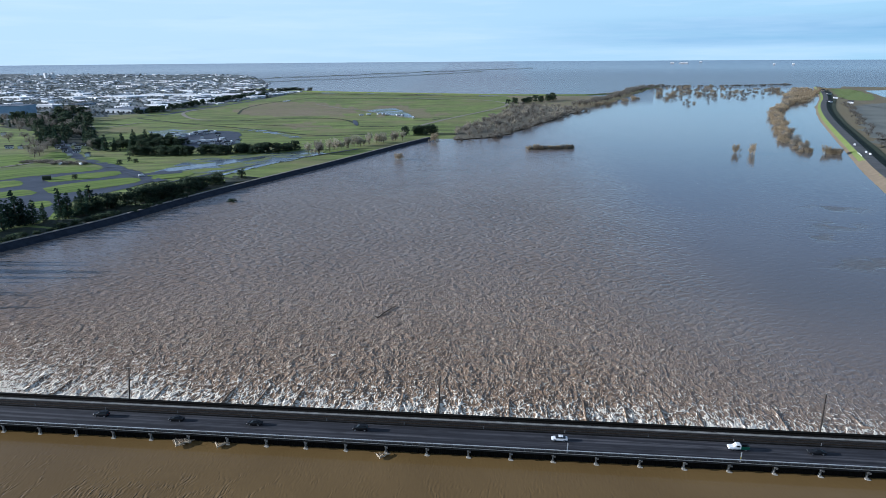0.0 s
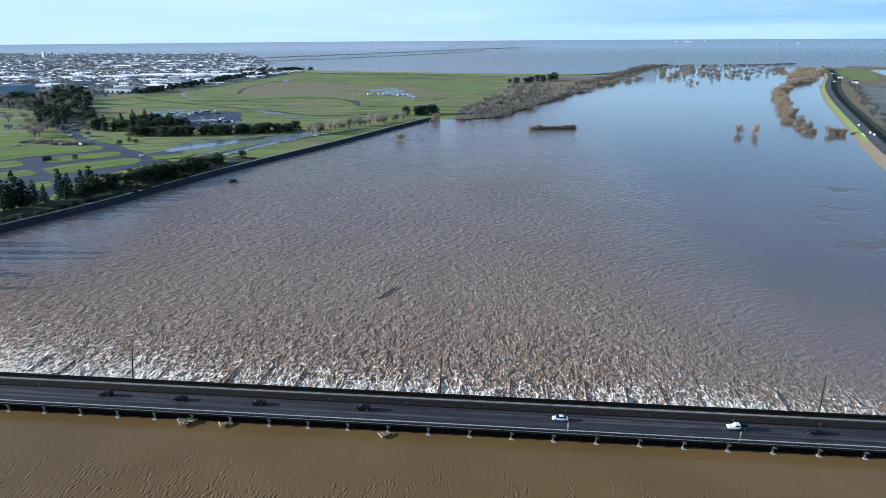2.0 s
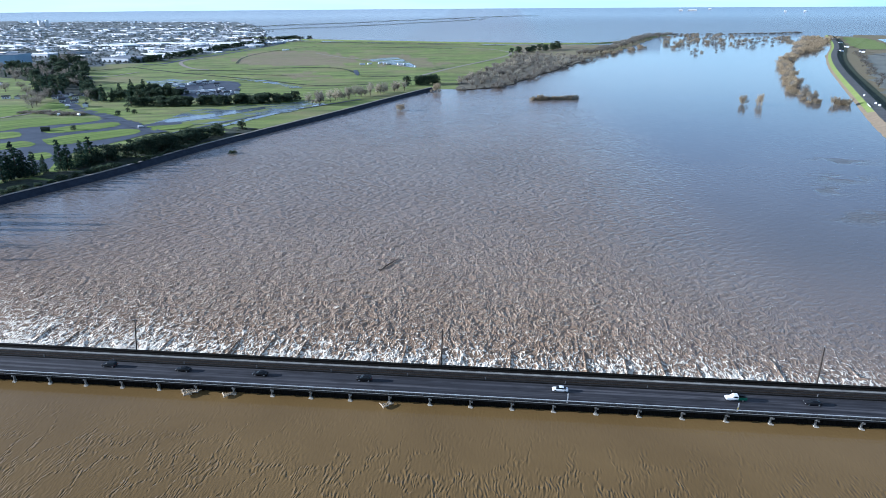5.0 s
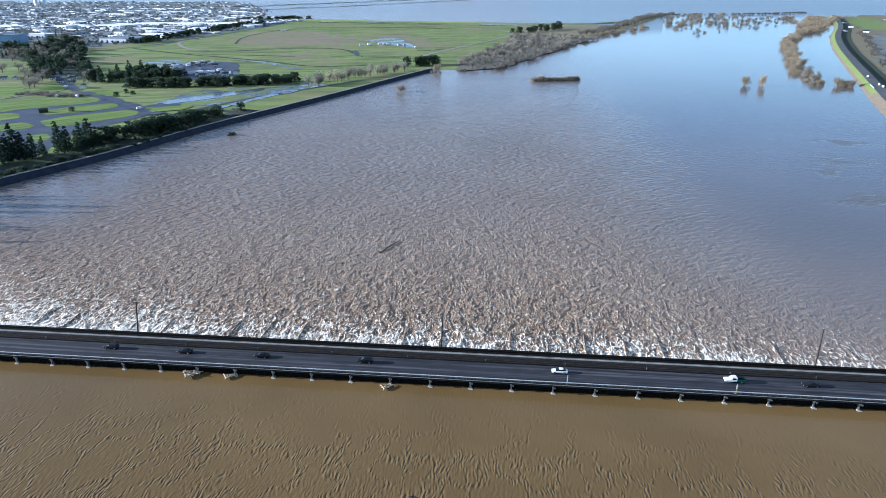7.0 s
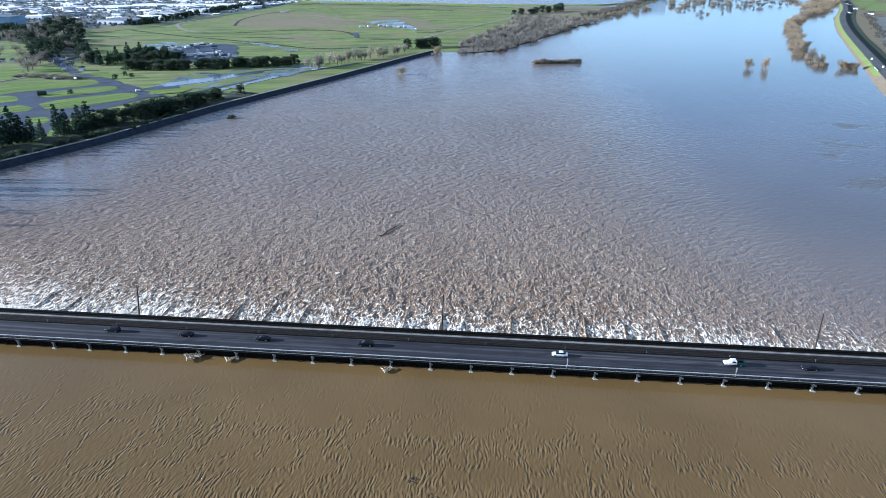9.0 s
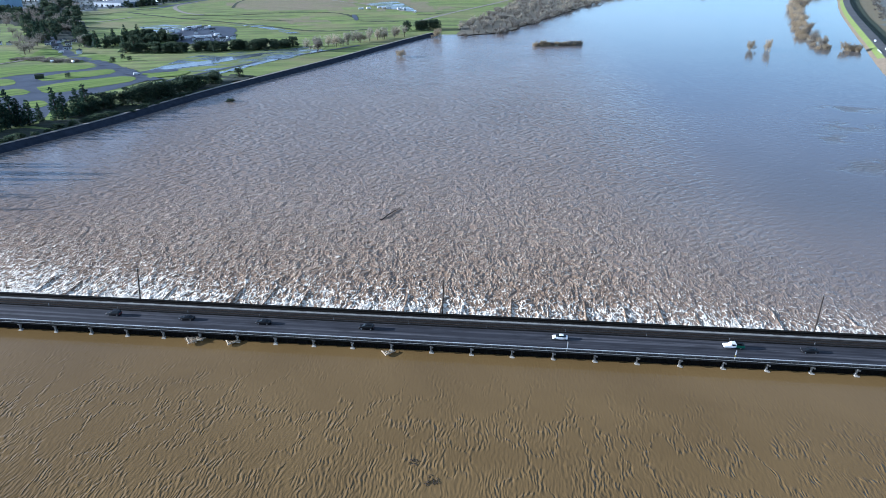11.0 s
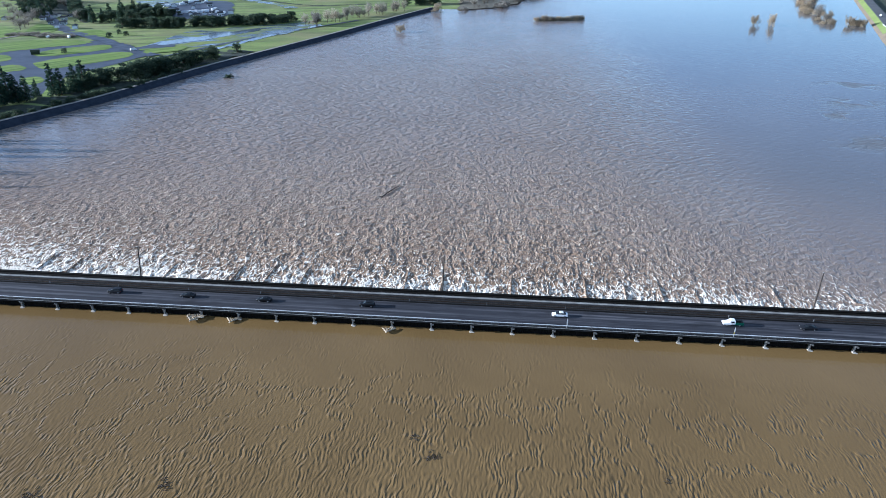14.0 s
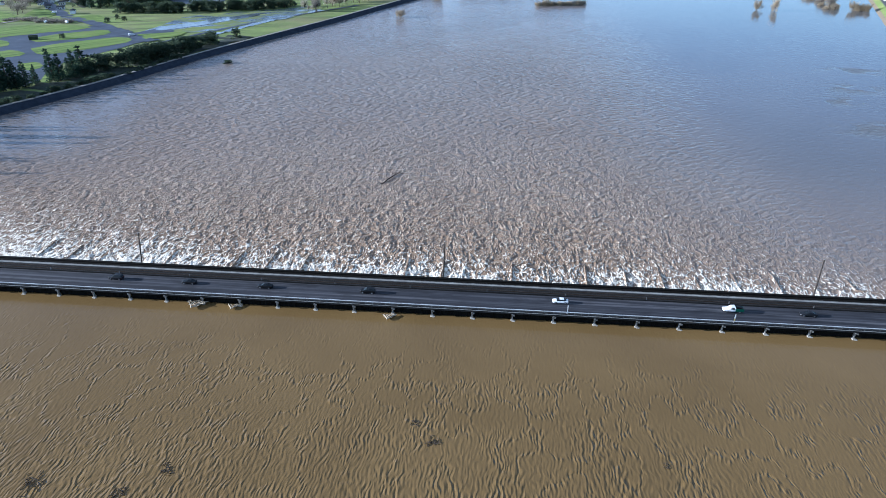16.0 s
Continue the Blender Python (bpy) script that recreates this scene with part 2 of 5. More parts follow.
def water_river():
    """Smooth muddy water with chains of short ripples that the current draws out."""
    m, nt, b = mat_new("river_water")
    p = world_pos(nt, 1.0, 1.0, 1.0, radians(-5.612))
    silt = tex(nt, p, 0.02, 4, 0.6, 0.6)
    c = mix(nt, ramp(nt, silt, [(0.35, (0.0,)), (0.7, (1.0,))]), (0.146, 0.092, 0.034), (0.182, 0.116, 0.044))
    nt.links.new(c, b.inputs["Base Color"])
    b.inputs["Roughness"].default_value = 0.13
    b.inputs["IOR"].default_value = 1.33
    b.inputs["Specular IOR Level"].default_value = 0.45
    bend = warped(nt, p, 0.06, 7.0)
    rip = tex(nt, squeezed(nt, warped(nt, p, 0.16, 2.2), 1.6, 0.46), 1.0, 0.3, 0.4, 0.15)
    chain = tex(nt, squeezed(nt, bend, 0.10, 0.055, 11.0), 1.0, 2.0, 0.55, 0.2)
    lines = ramp(nt, mth(nt, "ABSOLUTE", mth(nt, "SUBTRACT", chain, 0.5)), [(0.0, (1.0,)), (0.02, (0.5,)), (0.055, (0.0,))])
    patch_n = ramp(nt, tex(nt, squeezed(nt, bend, 0.10, 0.05, 47.0), 1.0, 1.5, 0.5), [(0.48, (0.0,)), (0.66, (1.0,))])
    ripple = attr(nt, "ripple")
    edge = ramp(nt, ripple, [(0.0, (0.0,)), (0.25, (1.0,))])
    amp = mth(nt, "MULTIPLY", mth(nt, "ADD", mth(nt, "MULTIPLY", lines, 0.9), mth(nt, "MULTIPLY", patch_n, 0.35)), mth(nt, "MULTIPLY", edge, 0.75))
    rip = mth(nt, "SUBTRACT", rip, 0.5)
    amp = mth(nt, "ADD", amp, mth(nt, "ADD", mth(nt, "MULTIPLY", mth(nt, "POWER", ripple, 2.5), 0.42), 0.035))
    bump(nt, b, mth(nt, "MULTIPLY", rip, amp), 1.0, 0.60)
    return m


def wet_meadow(name, low, high):
    """Grass half drowned: streaks of standing water between green and brown."""
    m, nt, b = mat_new(name)
    flood = ramp(nt, tex(nt, world_pos(nt, 0.022, 0.055, 1.0, radians(20)), 1.0, 5, 0.62, 0.4), [(low, (1.0,)), (high, (0.0,))])
    mid = tex(nt, world_pos(nt), 0.12, 4)
    grass = mix(nt, ramp(nt, mid, [(0.35, (0.0,)), (0.65, (1.0,))]), (0.15, 0.19, 0.042), (0.21, 0.235, 0.066))
    nt.links.new(mix(nt, flood, grass, (0.085, 0.105, 0.13)), b.inputs["Base Color"])
    nt.links.new(mix(nt, flood, (0.9,) * 3, (0.2,) * 3), b.inputs["Roughness"])
    b.inputs["Specular IOR Level"].default_value = 0.25
    return m


def mown_lawn():
    """Winter lawn with long darker streaks and worn patches."""
    m, nt, b = mat_new("lawn_grass")
    streak = tex(nt, world_pos(nt, 0.012, 0.11, 1.0, radians(42)), 1.0, 4, 0.6, 0.6)
    spot, grain = tex(nt, world_pos(nt), 0.05, 4), tex(nt, world_pos(nt), 0.6, 3)
    c = ramp(nt, streak, [(0.34, (0.085, 0.13, 0.035)), (0.47, (0.16, 0.23, 0.05)), (0.66, (0.27, 0.33, 0.085))])
    c = mix(nt, ramp(nt, spot, [(0.55, (0.0,)), (0.70, (0.6,))]), c, (0.20, 0.19, 0.085))
    c = mix(nt, mth(nt, "MULTIPLY", grain, 0.4), c, (0.07, 0.10, 0.03))
    nt.links.new(c, b.inputs["Base Color"])
    b.inputs["Roughness"].default_value, b.inputs["Specular IOR Level"].default_value = 0.9, 0.1
    bump(nt, b, grain, 0.5, 0.15)
    return m


def asphalt():
    """Worn road: pale wheel tracks, dark patches and streaks along the lanes."""
    m, nt, b = mat_new("asphalt")
    lane = tex(nt, world_pos(nt, 0.012, 0.9, 1.0, radians(-5.612)), 1.0, 4, 0.6, 0.3)
    blot, grain = tex(nt, world_pos(nt, 0.10, 0.35, 1.0, radians(-5.612)), 1.0, 3, 0.6), tex(nt, world_pos(nt), 3.0, 3)
    c = ramp(nt, lane, [(0.30, (0.017, 0.017, 0.020)), (0.50, (0.042, 0.042, 0.048)), (0.66, (0.105, 0.102, 0.108))])
    c = mix(nt, ramp(nt, blot, [(0.50, (0.0,)), (0.72, (0.75,))]), c, (0.012, 0.012, 0.014))
    c = mix(nt, mth(nt, "MULTIPLY", grain, 0.3), c, (0.02, 0.02, 0.022))
    nt.links.new(c, b.inputs["Base Color"])
    b.inputs["Roughness"].default_value, b.inputs["Specular IOR Level"].default_value = 0.8, 0.2
    bump(nt, b, grain, 0.4, 0.01)
    return m


def ground_material():
    m, nt, b = mat_new("flood_plain_soil")
    p = world_pos(nt)
    big, mid, small = tex(nt, p, 0.008, 5, 0.6), tex(nt, p, 0.06, 4), tex(nt, p, 0.7, 3)
    soil = mix(nt, big, (0.12, 0.10, 0.06), (0.17, 0.14, 0.09))
    grass = mix(nt, ramp(nt, mid, [(0.3, (0.0,)), (0.7, (1.0,))]), (0.20, 0.29, 0.06), (0.34, 0.40, 0.11))
    furrow = tex(nt, world_pos(nt, 0.012, 0.075, 1.0, radians(6)), 1.0, 4, 0.6, 0.5)
    grass = mix(nt, ramp(nt, furrow, [(0.42, (0.0,)), (0.62, (0.9,))]), grass, (0.12, 0.155, 0.05))
    grass = mix(nt, ramp(nt, big, [(0.48, (0.0,)), (0.66, (0.8,))]), grass, (0.31, 0.27, 0.13))
    c = mix(nt, attr(nt, "grass"), soil, grass)
    c = mix(nt, attr(nt, "dry"), c, mix(nt, mid, (0.25, 0.185, 0.125), (0.35, 0.275, 0.185)))
    # pale bluish town ground: distance haze put into the colour
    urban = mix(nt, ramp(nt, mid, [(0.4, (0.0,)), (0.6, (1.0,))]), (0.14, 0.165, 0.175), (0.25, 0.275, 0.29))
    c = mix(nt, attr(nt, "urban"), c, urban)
    c = mix(nt, mth(nt, "MULTIPLY", small, 0.5), c, (0.05, 0.06, 0.02))
    nt.links.new(c, b.inputs["Base Color"])
    b.inputs["Roughness"].default_value = 0.9
    b.inputs["Specular IOR Level"].default_value = 0.2
    bump(nt, b, small, 0.5, 0.3)
    return m


M = {}
M["flood"], M["river"], M["ground"] = water_flood(), water_river(), ground_material()
M["asphalt"] = asphalt()
M["concrete"] = plain("concrete", (0.16, 0.155, 0.14), (0.25, 0.24, 0.215), 0.6, 0.85)
M["fascia"] = plain("weathered_concrete", (0.30, 0.295, 0.275), (0.44, 0.43, 0.40), 0.4, 0.85)
M["walk_slab"] = plain("pale_slab", (0.22, 0.21, 0.19), (0.42, 0.40, 0.36), 0.35, 0.8)
M["sleeper"] = plain("oiled_sleeper", (0.014, 0.013, 0.012), (0.03, 0.027, 0.024), 0.8, 0.9, gloss=0.05)
# beam metal: reflected sky put into a bright base colour
M["galvanised"] = plain("galvanised_steel", (0.58, 0.59, 0.59), (0.70, 0.71, 0.71), 0.7, 0.45, 0.15)
# posts darker than the beam, keeping the gap below it dark
M["rail_post"] = plain("dull_steel", (0.12, 0.12, 0.12), (0.2, 0.2, 0.2), 0.7, 0.7, 0.1)
# tarred timber; on the gates its black stands for shade under the deck
M["tar_shade_timber"] = plain("tarred_timber", (0.006, 0.006, 0.005), (0.014, 0.012, 0.010), 0.8, 0.9, gloss=0.05)
M["ballast"] = plain("ballast", (0.018, 0.017, 0.016), (0.04, 0.037, 0.034), 0.7, 0.95, gloss=0.1)
M["rail_steel"] = plain("rail_steel", (0.10, 0.07, 0.05), (0.16, 0.12, 0.09), 1.0, 0.5, 0.8)
M["wood_pole"] = plain("pole_wood", (0.035, 0.027, 0.02), (0.06, 0.048, 0.036), 0.9, 0.85)
M["driftwood"] = plain("driftwood", (0.38, 0.30, 0.20), (0.55, 0.46, 0.33), 0.8, 0.85)
# pale colour shared by the pier's foot block and the foam round it
M["foot_and_foam"] = plain("wave_washed_concrete", (0.38, 0.35, 0.29), (0.54, 0.50, 0.42), 0.9, 0.7)
M["bark"] = plain("bark", (0.05, 0.037, 0.026), (0.10, 0.075, 0.053), 1.2, 0.9)
# greens pushed towards blue: haze of the distance put into the leaf colour
M["oak"] = foliage("oak_leaves", (0.030, 0.050, 0.040), (0.072, 0.098, 0.066), (0.12, 0.142, 0.08))
M["pine"] = foliage("conifer_needles", (0.022, 0.046, 0.040), (0.050, 0.084, 0.060), (0.09, 0.122, 0.07))
M["twig"] = foliage("winter_twigs", (0.15, 0.138, 0.118), (0.25, 0.23, 0.20), (0.35, 0.325, 0.28))
M["dead_scrub"] = plain("dead_scrub", (0.11, 0.10, 0.072), (0.20, 0.18, 0.125), 0.08, 0.95, bump_d=0.3)
M["willow"] = foliage("willow_twigs", (0.26, 0.21, 0.14), (0.40, 0.33, 0.23), (0.52, 0.44, 0.32))
# paler and bluer than near leaves: distance haze put into the colour
M["hazed_tree"] = foliage("far_trees", (0.095, 0.115, 0.12), (0.14, 0.157, 0.157), (0.19, 0.195, 0.185))
M["pale_twig"] = foliage("pale_twigs", (0.28, 0.255, 0.20), (0.42, 0.385, 0.31), (0.55, 0.50, 0.41))
# bank: near-black blue, its shade away from the sun put into the colour
M["shaded_rock"] = plain("levee_rock", (0.018, 0.023, 0.034), (0.038, 0.045, 0.062), 0.3, 0.9, bump_d=0.2, gloss=0.15)
M["levee_grass"] = plain("levee_grass", (0.15, 0.21, 0.045), (0.25, 0.29, 0.085), 0.12, 0.9, bump_d=0.1)
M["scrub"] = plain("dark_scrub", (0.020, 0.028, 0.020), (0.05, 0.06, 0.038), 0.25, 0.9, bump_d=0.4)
M["dark_roof"] = plain("dark_shingle", (0.028, 0.031, 0.038), (0.05, 0.054, 0.062), 0.3, 0.8, per_object=0.3)
M["wet_meadow"] = wet_meadow("wet_meadow", 0.43, 0.56)
M["mud_flat"] = wet_meadow("mud_flat", 0.47, 0.62)
M["lawn"] = mown_lawn()
M["path"] = plain("gravel_path", (0.24, 0.21, 0.17), (0.33, 0.30, 0.25), 0.2, 0.9)
M["road_grey"] = plain("grey_road", (0.10, 0.10, 0.10), (0.15, 0.15, 0.145), 0.08, 0.85, gloss=0.1)
M["crest"] = plain("crest_gravel", (0.24, 0.215, 0.18), (0.36, 0.325, 0.28), 0.15, 0.9)
M["bank_soil"] = plain("bank_soil", (0.19, 0.15, 0.10), (0.27, 0.21, 0.14), 0.2, 0.9, bump_d=0.1)
# shade on the deck face and under the rail put into the colour
M["dirty_kerb"] = plain("dirty_kerb", (0.022, 0.022, 0.022), (0.045, 0.044, 0.042), 0.5, 0.9, gloss=0.1)
# wet asphalt; its blue is reflected sky and distance haze put into the colour
M["wet_road"] = plain("wet_road", (0.040, 0.048, 0.066), (0.08, 0.092, 0.12), 0.06, 0.6, gloss=0.25)
M["ditch"] = plain("ditch_bank", (0.03, 0.04, 0.02), (0.06, 0.07, 0.03), 0.1, 0.9)
M["white_wall"] = plain("white_render", (0.76, 0.77, 0.78), (0.86, 0.86, 0.85), 0.05, 0.7, per_object=0.12)
M["grey_wall"] = plain("grey_cladding", (0.30, 0.34, 0.38), (0.42, 0.45, 0.48), 0.05, 0.6, per_object=0.3)
M["white_roof"] = plain("white_membrane", (0.78, 0.79, 0.80), (0.88, 0.88, 0.88), 0.03, 0.6, per_object=0.1)
M["grey_roof"] = plain("grey_roof", (0.16, 0.18, 0.21), (0.26, 0.28, 0.31), 0.04, 0.6, per_object=0.3)
M["blue_wall"] = plain("blue_cladding", (0.27, 0.38, 0.48), (0.34, 0.46, 0.57), 0.04, 0.5)
M["dark_glass"] = plain("dark_glazing", (0.008, 0.010, 0.012), (0.014, 0.017, 0.02), 0.5, 0.2, gloss=0.25)
M["pond"] = plain("standing_water", (0.10, 0.125, 0.15), (0.15, 0.175, 0.20), 0.03, 0.12, bump_d=0.01)
M["brown_field"] = plain("fallow_field", (0.16, 0.17, 0.145), (0.24, 0.245, 0.21), 0.02, 0.9)


# ---- builders ----
RNG = np.random.RandomState(7)


def mesh_of(name, verts, faces, material, smooth=False):
    me = bpy.data.meshes.new(name)
    me.from_pydata([tuple(map(float, v)) for v in verts], [], [tuple(map(int, f)) for f in faces])
    me.materials.append(material)
    if smooth:
        me.shade_smooth()
    me.update()
    return me


def grid_mesh(name, pos, material, smooth=True):
    """A sheet from an array of rows x columns x 3 places."""
    rows, cols = pos.shape[:2]
    me = bpy.data.meshes.new(name)
    me.vertices.add(rows * cols)
    me.vertices.foreach_set("co", pos.reshape(-1).astype(np.float32))
    i = (np.arange(rows - 1)[:, None] * cols + np.arange(cols - 1)[None, :]).reshape(-1)
    quads = np.stack([i, i + 1, i + cols + 1, i + cols], 1).astype(np.int32)
    me.loops.add(quads.size)
    me.loops.foreach_set("vertex_index", quads.reshape(-1))
    me.polygons.add(len(quads))
    me.polygons.foreach_set("loop_start", np.arange(0, quads.size, 4, dtype=np.int32))
    me.polygons.foreach_set("use_smooth", np.full(len(quads), smooth))
    me.materials.append(material)
    me.update(calc_edges=True)
    me.validate()
    return me


def give(me, name, values):
    a = me.attributes.new(name, "FLOAT", "POINT")
    a.data.foreach_set("value", values.reshape(-1).astype(np.float32))


def boxes(specs):
    """Verts and faces of boxes (x0, x1, y0, y1, z0, z1)."""
    vs, fs = [], []
    for x0, x1, y0, y1, z0, z1 in specs:
        k = len(vs)
        vs += [(x0, y0, z0), (x1, y0, z0), (x1, y1, z0), (x0, y1, z0), (x0, y0, z1), (x1, y0, z1), (x1, y1, z1), (x0, y1, z1)]
        fs += [(k, k + 3, k + 2, k + 1), (k + 4, k + 5, k + 6, k + 7), (k, k + 1, k + 5, k + 4), (k + 1, k + 2, k + 6, k + 5), (k + 2, k + 3, k + 7, k + 6), (k + 3, k, k + 4, k + 7)]
    return vs, fs


def tube(points, radii, sides=7):
    """Verts and faces of a tapered tube along points."""
    pts = [Vector(p) for p in points]
    vs, fs = [], []
    for i, p in enumerate(pts):
        d = (pts[min(i + 1, len(pts) - 1)] - pts[max(i - 1, 0)]).normalized()
        a = d.orthogonal().normalized()
        b = d.cross(a)
        for k in range(sides):
            t = 2 * math.pi * k / sides
            vs.append(p + radii[i] * (math.cos(t) * a + math.sin(t) * b))
    for i in range(len(pts) - 1):
        for k in range(sides):
            k2 = (k + 1) % sides
            fs.append((i * sides + k, i * sides + k2, (i + 1) * sides + k2, (i + 1) * sides + k))
    fs.append(tuple(range(sides))[::-1])
    fs.append(tuple((len(pts) - 1) * sides + k for k in range(sides)))
    return vs, fs


def joined(*pieces):
    vs, fs = [], []
    for v, f in pieces:
        k = len(vs)
        vs += list(v)
        fs += [tuple(i + k for i in face) for face in f]
    return vs, fs


def part(name, vf, material, parent=None, label="", smooth=False, at=None):
    ob = new(name, mesh_of(name, vf[0], vf[1], material, smooth))
    if at is not None:
        ob.matrix_basis = at
    if parent:
        ob.parent = parent
    if label:
        tagged(ob, label)
    return ob


def thing(name, at=None):
    ob = new(name)
    ob.empty_display_size = 0.5
    if at is not None:
        ob.matrix_basis = at
    return ob


LATTICE = RNG.rand(256, 256)


def vnoise(x, y, seed=0):
    """Smooth lattice noise between 0 and 1."""
    xi, yi = np.floor(x).astype(int), np.floor(y).astype(int)
    fx, fy = x - xi, y - yi
    fx, fy = fx * fx * (3 - 2 * fx), fy * fy * (3 - 2 * fy)
    a, b = (xi + seed * 37) % 256, (yi + seed * 91) % 256
    a1, b1 = (a + 1) % 256, (b + 1) % 256
    return (LATTICE[a, b] * (1 - fx) + LATTICE[a1, b] * fx) * (1 - fy) + (LATTICE[a, b1] * (1 - fx) + LATTICE[a1, b1] * fx) * fy


def smooth_step(x, a, b):
    t = np.clip((x - a) / (b - a), 0, 1)
    return t * t * (3 - 2 * t)


def inside(poly, x, y):
    r = np.zeros(x.shape, bool)
    n = len(poly)
    for i in range(n):
        (x0, y0), (x1, y1) = poly[i], poly[(i + 1) % n]
        if y0 == y1:
            continue
        c = ((y0 > y) != (y1 > y)) & (x < (x1 - x0) * (y - y0) / (y1 - y0) + x0)
        r ^= c
    return r


# The plain is flat to NEAR metres and then rises gently, so that its rim at RIM stands on the horizon.
EYE_H, NEAR, RIM, SEA = 110.0, 2600.0, 4880.0, 18500.0
SPAN = (RIM - NEAR) * (SEA - NEAR) / ((SEA - NEAR) - (RIM - NEAR))


def fold(d):
    """Real radius and height of a place on the plain at distance d."""
    d = np.asarray(d, float)
    e = np.maximum(d - NEAR, 0)
    r = np.where(d > NEAR, NEAR + e / (1 + e / SPAN), d)
    return r, EYE_H * (1 - r / np.maximum(d, 1e-6))


def far(x, y):
    """Place, height and shrinking of a spot on the plain."""
    d = math.hypot(x, y)
    r, z = fold(d)
    k = float(r) / d
    return x * k, y * k, float(z), k

# ---- the plan: the bridge runs along u, the flood flows along v ----
BRIDGE = pose(-125.146, 172.372, 0, 0, 0, -5.612)
UX, UY = math.cos(radians(-5.612)), math.sin(radians(-5.612))
WATER_W = [(-420, 60), (-345, 200), (-300, 285), (-262, 357), (-244, 391), (-222, 432), (-191, 517), (-154, 595), (-105, 694), (-78, 756), (-37, 846), (-11, 899)]
SHORE_W = [(30, 905), (65, 921), (129, 1048), (192, 1191), (253, 1323), (359, 1538), (465, 1737), (701, 2267), (830, 2480)]
LAND_W = WATER_W + SHORE_W + [(800, 2490), (480, 1960), (330, 1960), (150, 2000), (19, 2050), (-536, 2300), (-700, 2500), (-800, 3000), (-1100, 3900), (-1500, 4900), (-3300, 5600), (-9000, 6500), (-9000, -900), (-700, -900)]
CITY = [(-500, 2330), (-700, 2500), (-800, 3000), (-1100, 3900), (-1500, 4900), (-3300, 5600), (-9000, 6500), (-2400, 1400), (-1000, 1150), (-690, 1330), (-620, 1440), (-590, 1640), (-540, 1900)]
WATER_E = [(330, 440), (361, 518), (415, 641), (483, 784), (568, 965), (677, 1191), (819, 1460), (1000, 1760), (1290, 2330)]
LAND_E = WATER_E + [(1500, 2420), (2600, 2500), (2600, 300), (600, 200)]
DRY = [[(-451, 1379), (-489, 1628), (-409, 1767), (-267, 1627), (-178, 1358), (-212, 1283), (-321, 1278)], [(-281, 1116), (-248, 1143), (-195, 1120), (-191, 1066), (-249, 1061)], [(-189, 1446), (-124, 1558), (-41, 1434), (-4, 1318), (-56, 1224), (-112, 1263)]]


def bridge_uv(x, y):
    dx, dy = x + 125.146, y - 172.372
    return dx * UX + dy * UY, -dx * UY + dy * UX


def build_ground():
    front = np.radians(np.arange(-52, 52.01, 0.19))
    back = np.radians(np.arange(56, 308, 4.0))
    th = np.concatenate([front, back, [front[0] + 2 * math.pi]])
    s = np.linspace(0, 1, 400)
    d = np.concatenate([[2.0, 60.0], 1 / (1 / 130 + s * (1 / SEA - 1 / 130))])
    dd, tt = np.meshgrid(d, th, indexing="ij")
    x, y = dd * np.sin(tt), dd * np.cos(tt)
    west, east = inside(LAND_W, x, y) & ((y > 930) | inside(LAND_W, x + 9, y - 4)), inside(LAND_E, x, y)
    r, z = fold(dd)
    k = r / dd
    lift = np.where(west | east, 0.45 + 0.5 * (vnoise(x / 60, y / 60, 3) - 0.5), -2.5)
    wood = inside([(14, 905), (65, 921), (129, 1048), (192, 1191), (253, 1323), (300, 1440), (160, 1600), (115, 1340), (55, 1150), (15, 1000)], x, y) | (inside(LAND_W, x, y) & (x > 180) & (dd > 1300) & (dd < 3000))
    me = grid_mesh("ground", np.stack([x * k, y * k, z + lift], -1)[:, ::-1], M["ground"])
    city = inside(CITY, x, y) & west
    jx, jy = x + 50 * (vnoise(x / 30, y / 45, 21) - 0.5), y + 90 * (vnoise(x / 35, y / 30, 22) - 0.5)
    dry = (sum(inside(p, jx, jy) for p in DRY) > 0) | wood
    wob = vnoise(x / 25, y / 25, 5)
    give(me, "grass", (np.where(west & ~city, 0.75 + 0.25 * wob, np.where(east, 0.25, 0.0)))[:, ::-1])
    give(me, "dry", (np.where(dry, 0.5 + 0.5 * wob, np.where(east, 0.6, 0.0)))[:, ::-1])
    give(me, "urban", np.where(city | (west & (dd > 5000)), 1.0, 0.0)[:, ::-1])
    return tagged(new("ground", me), "green and brown flood plain reaching the horizon", "ground", kind="structure")


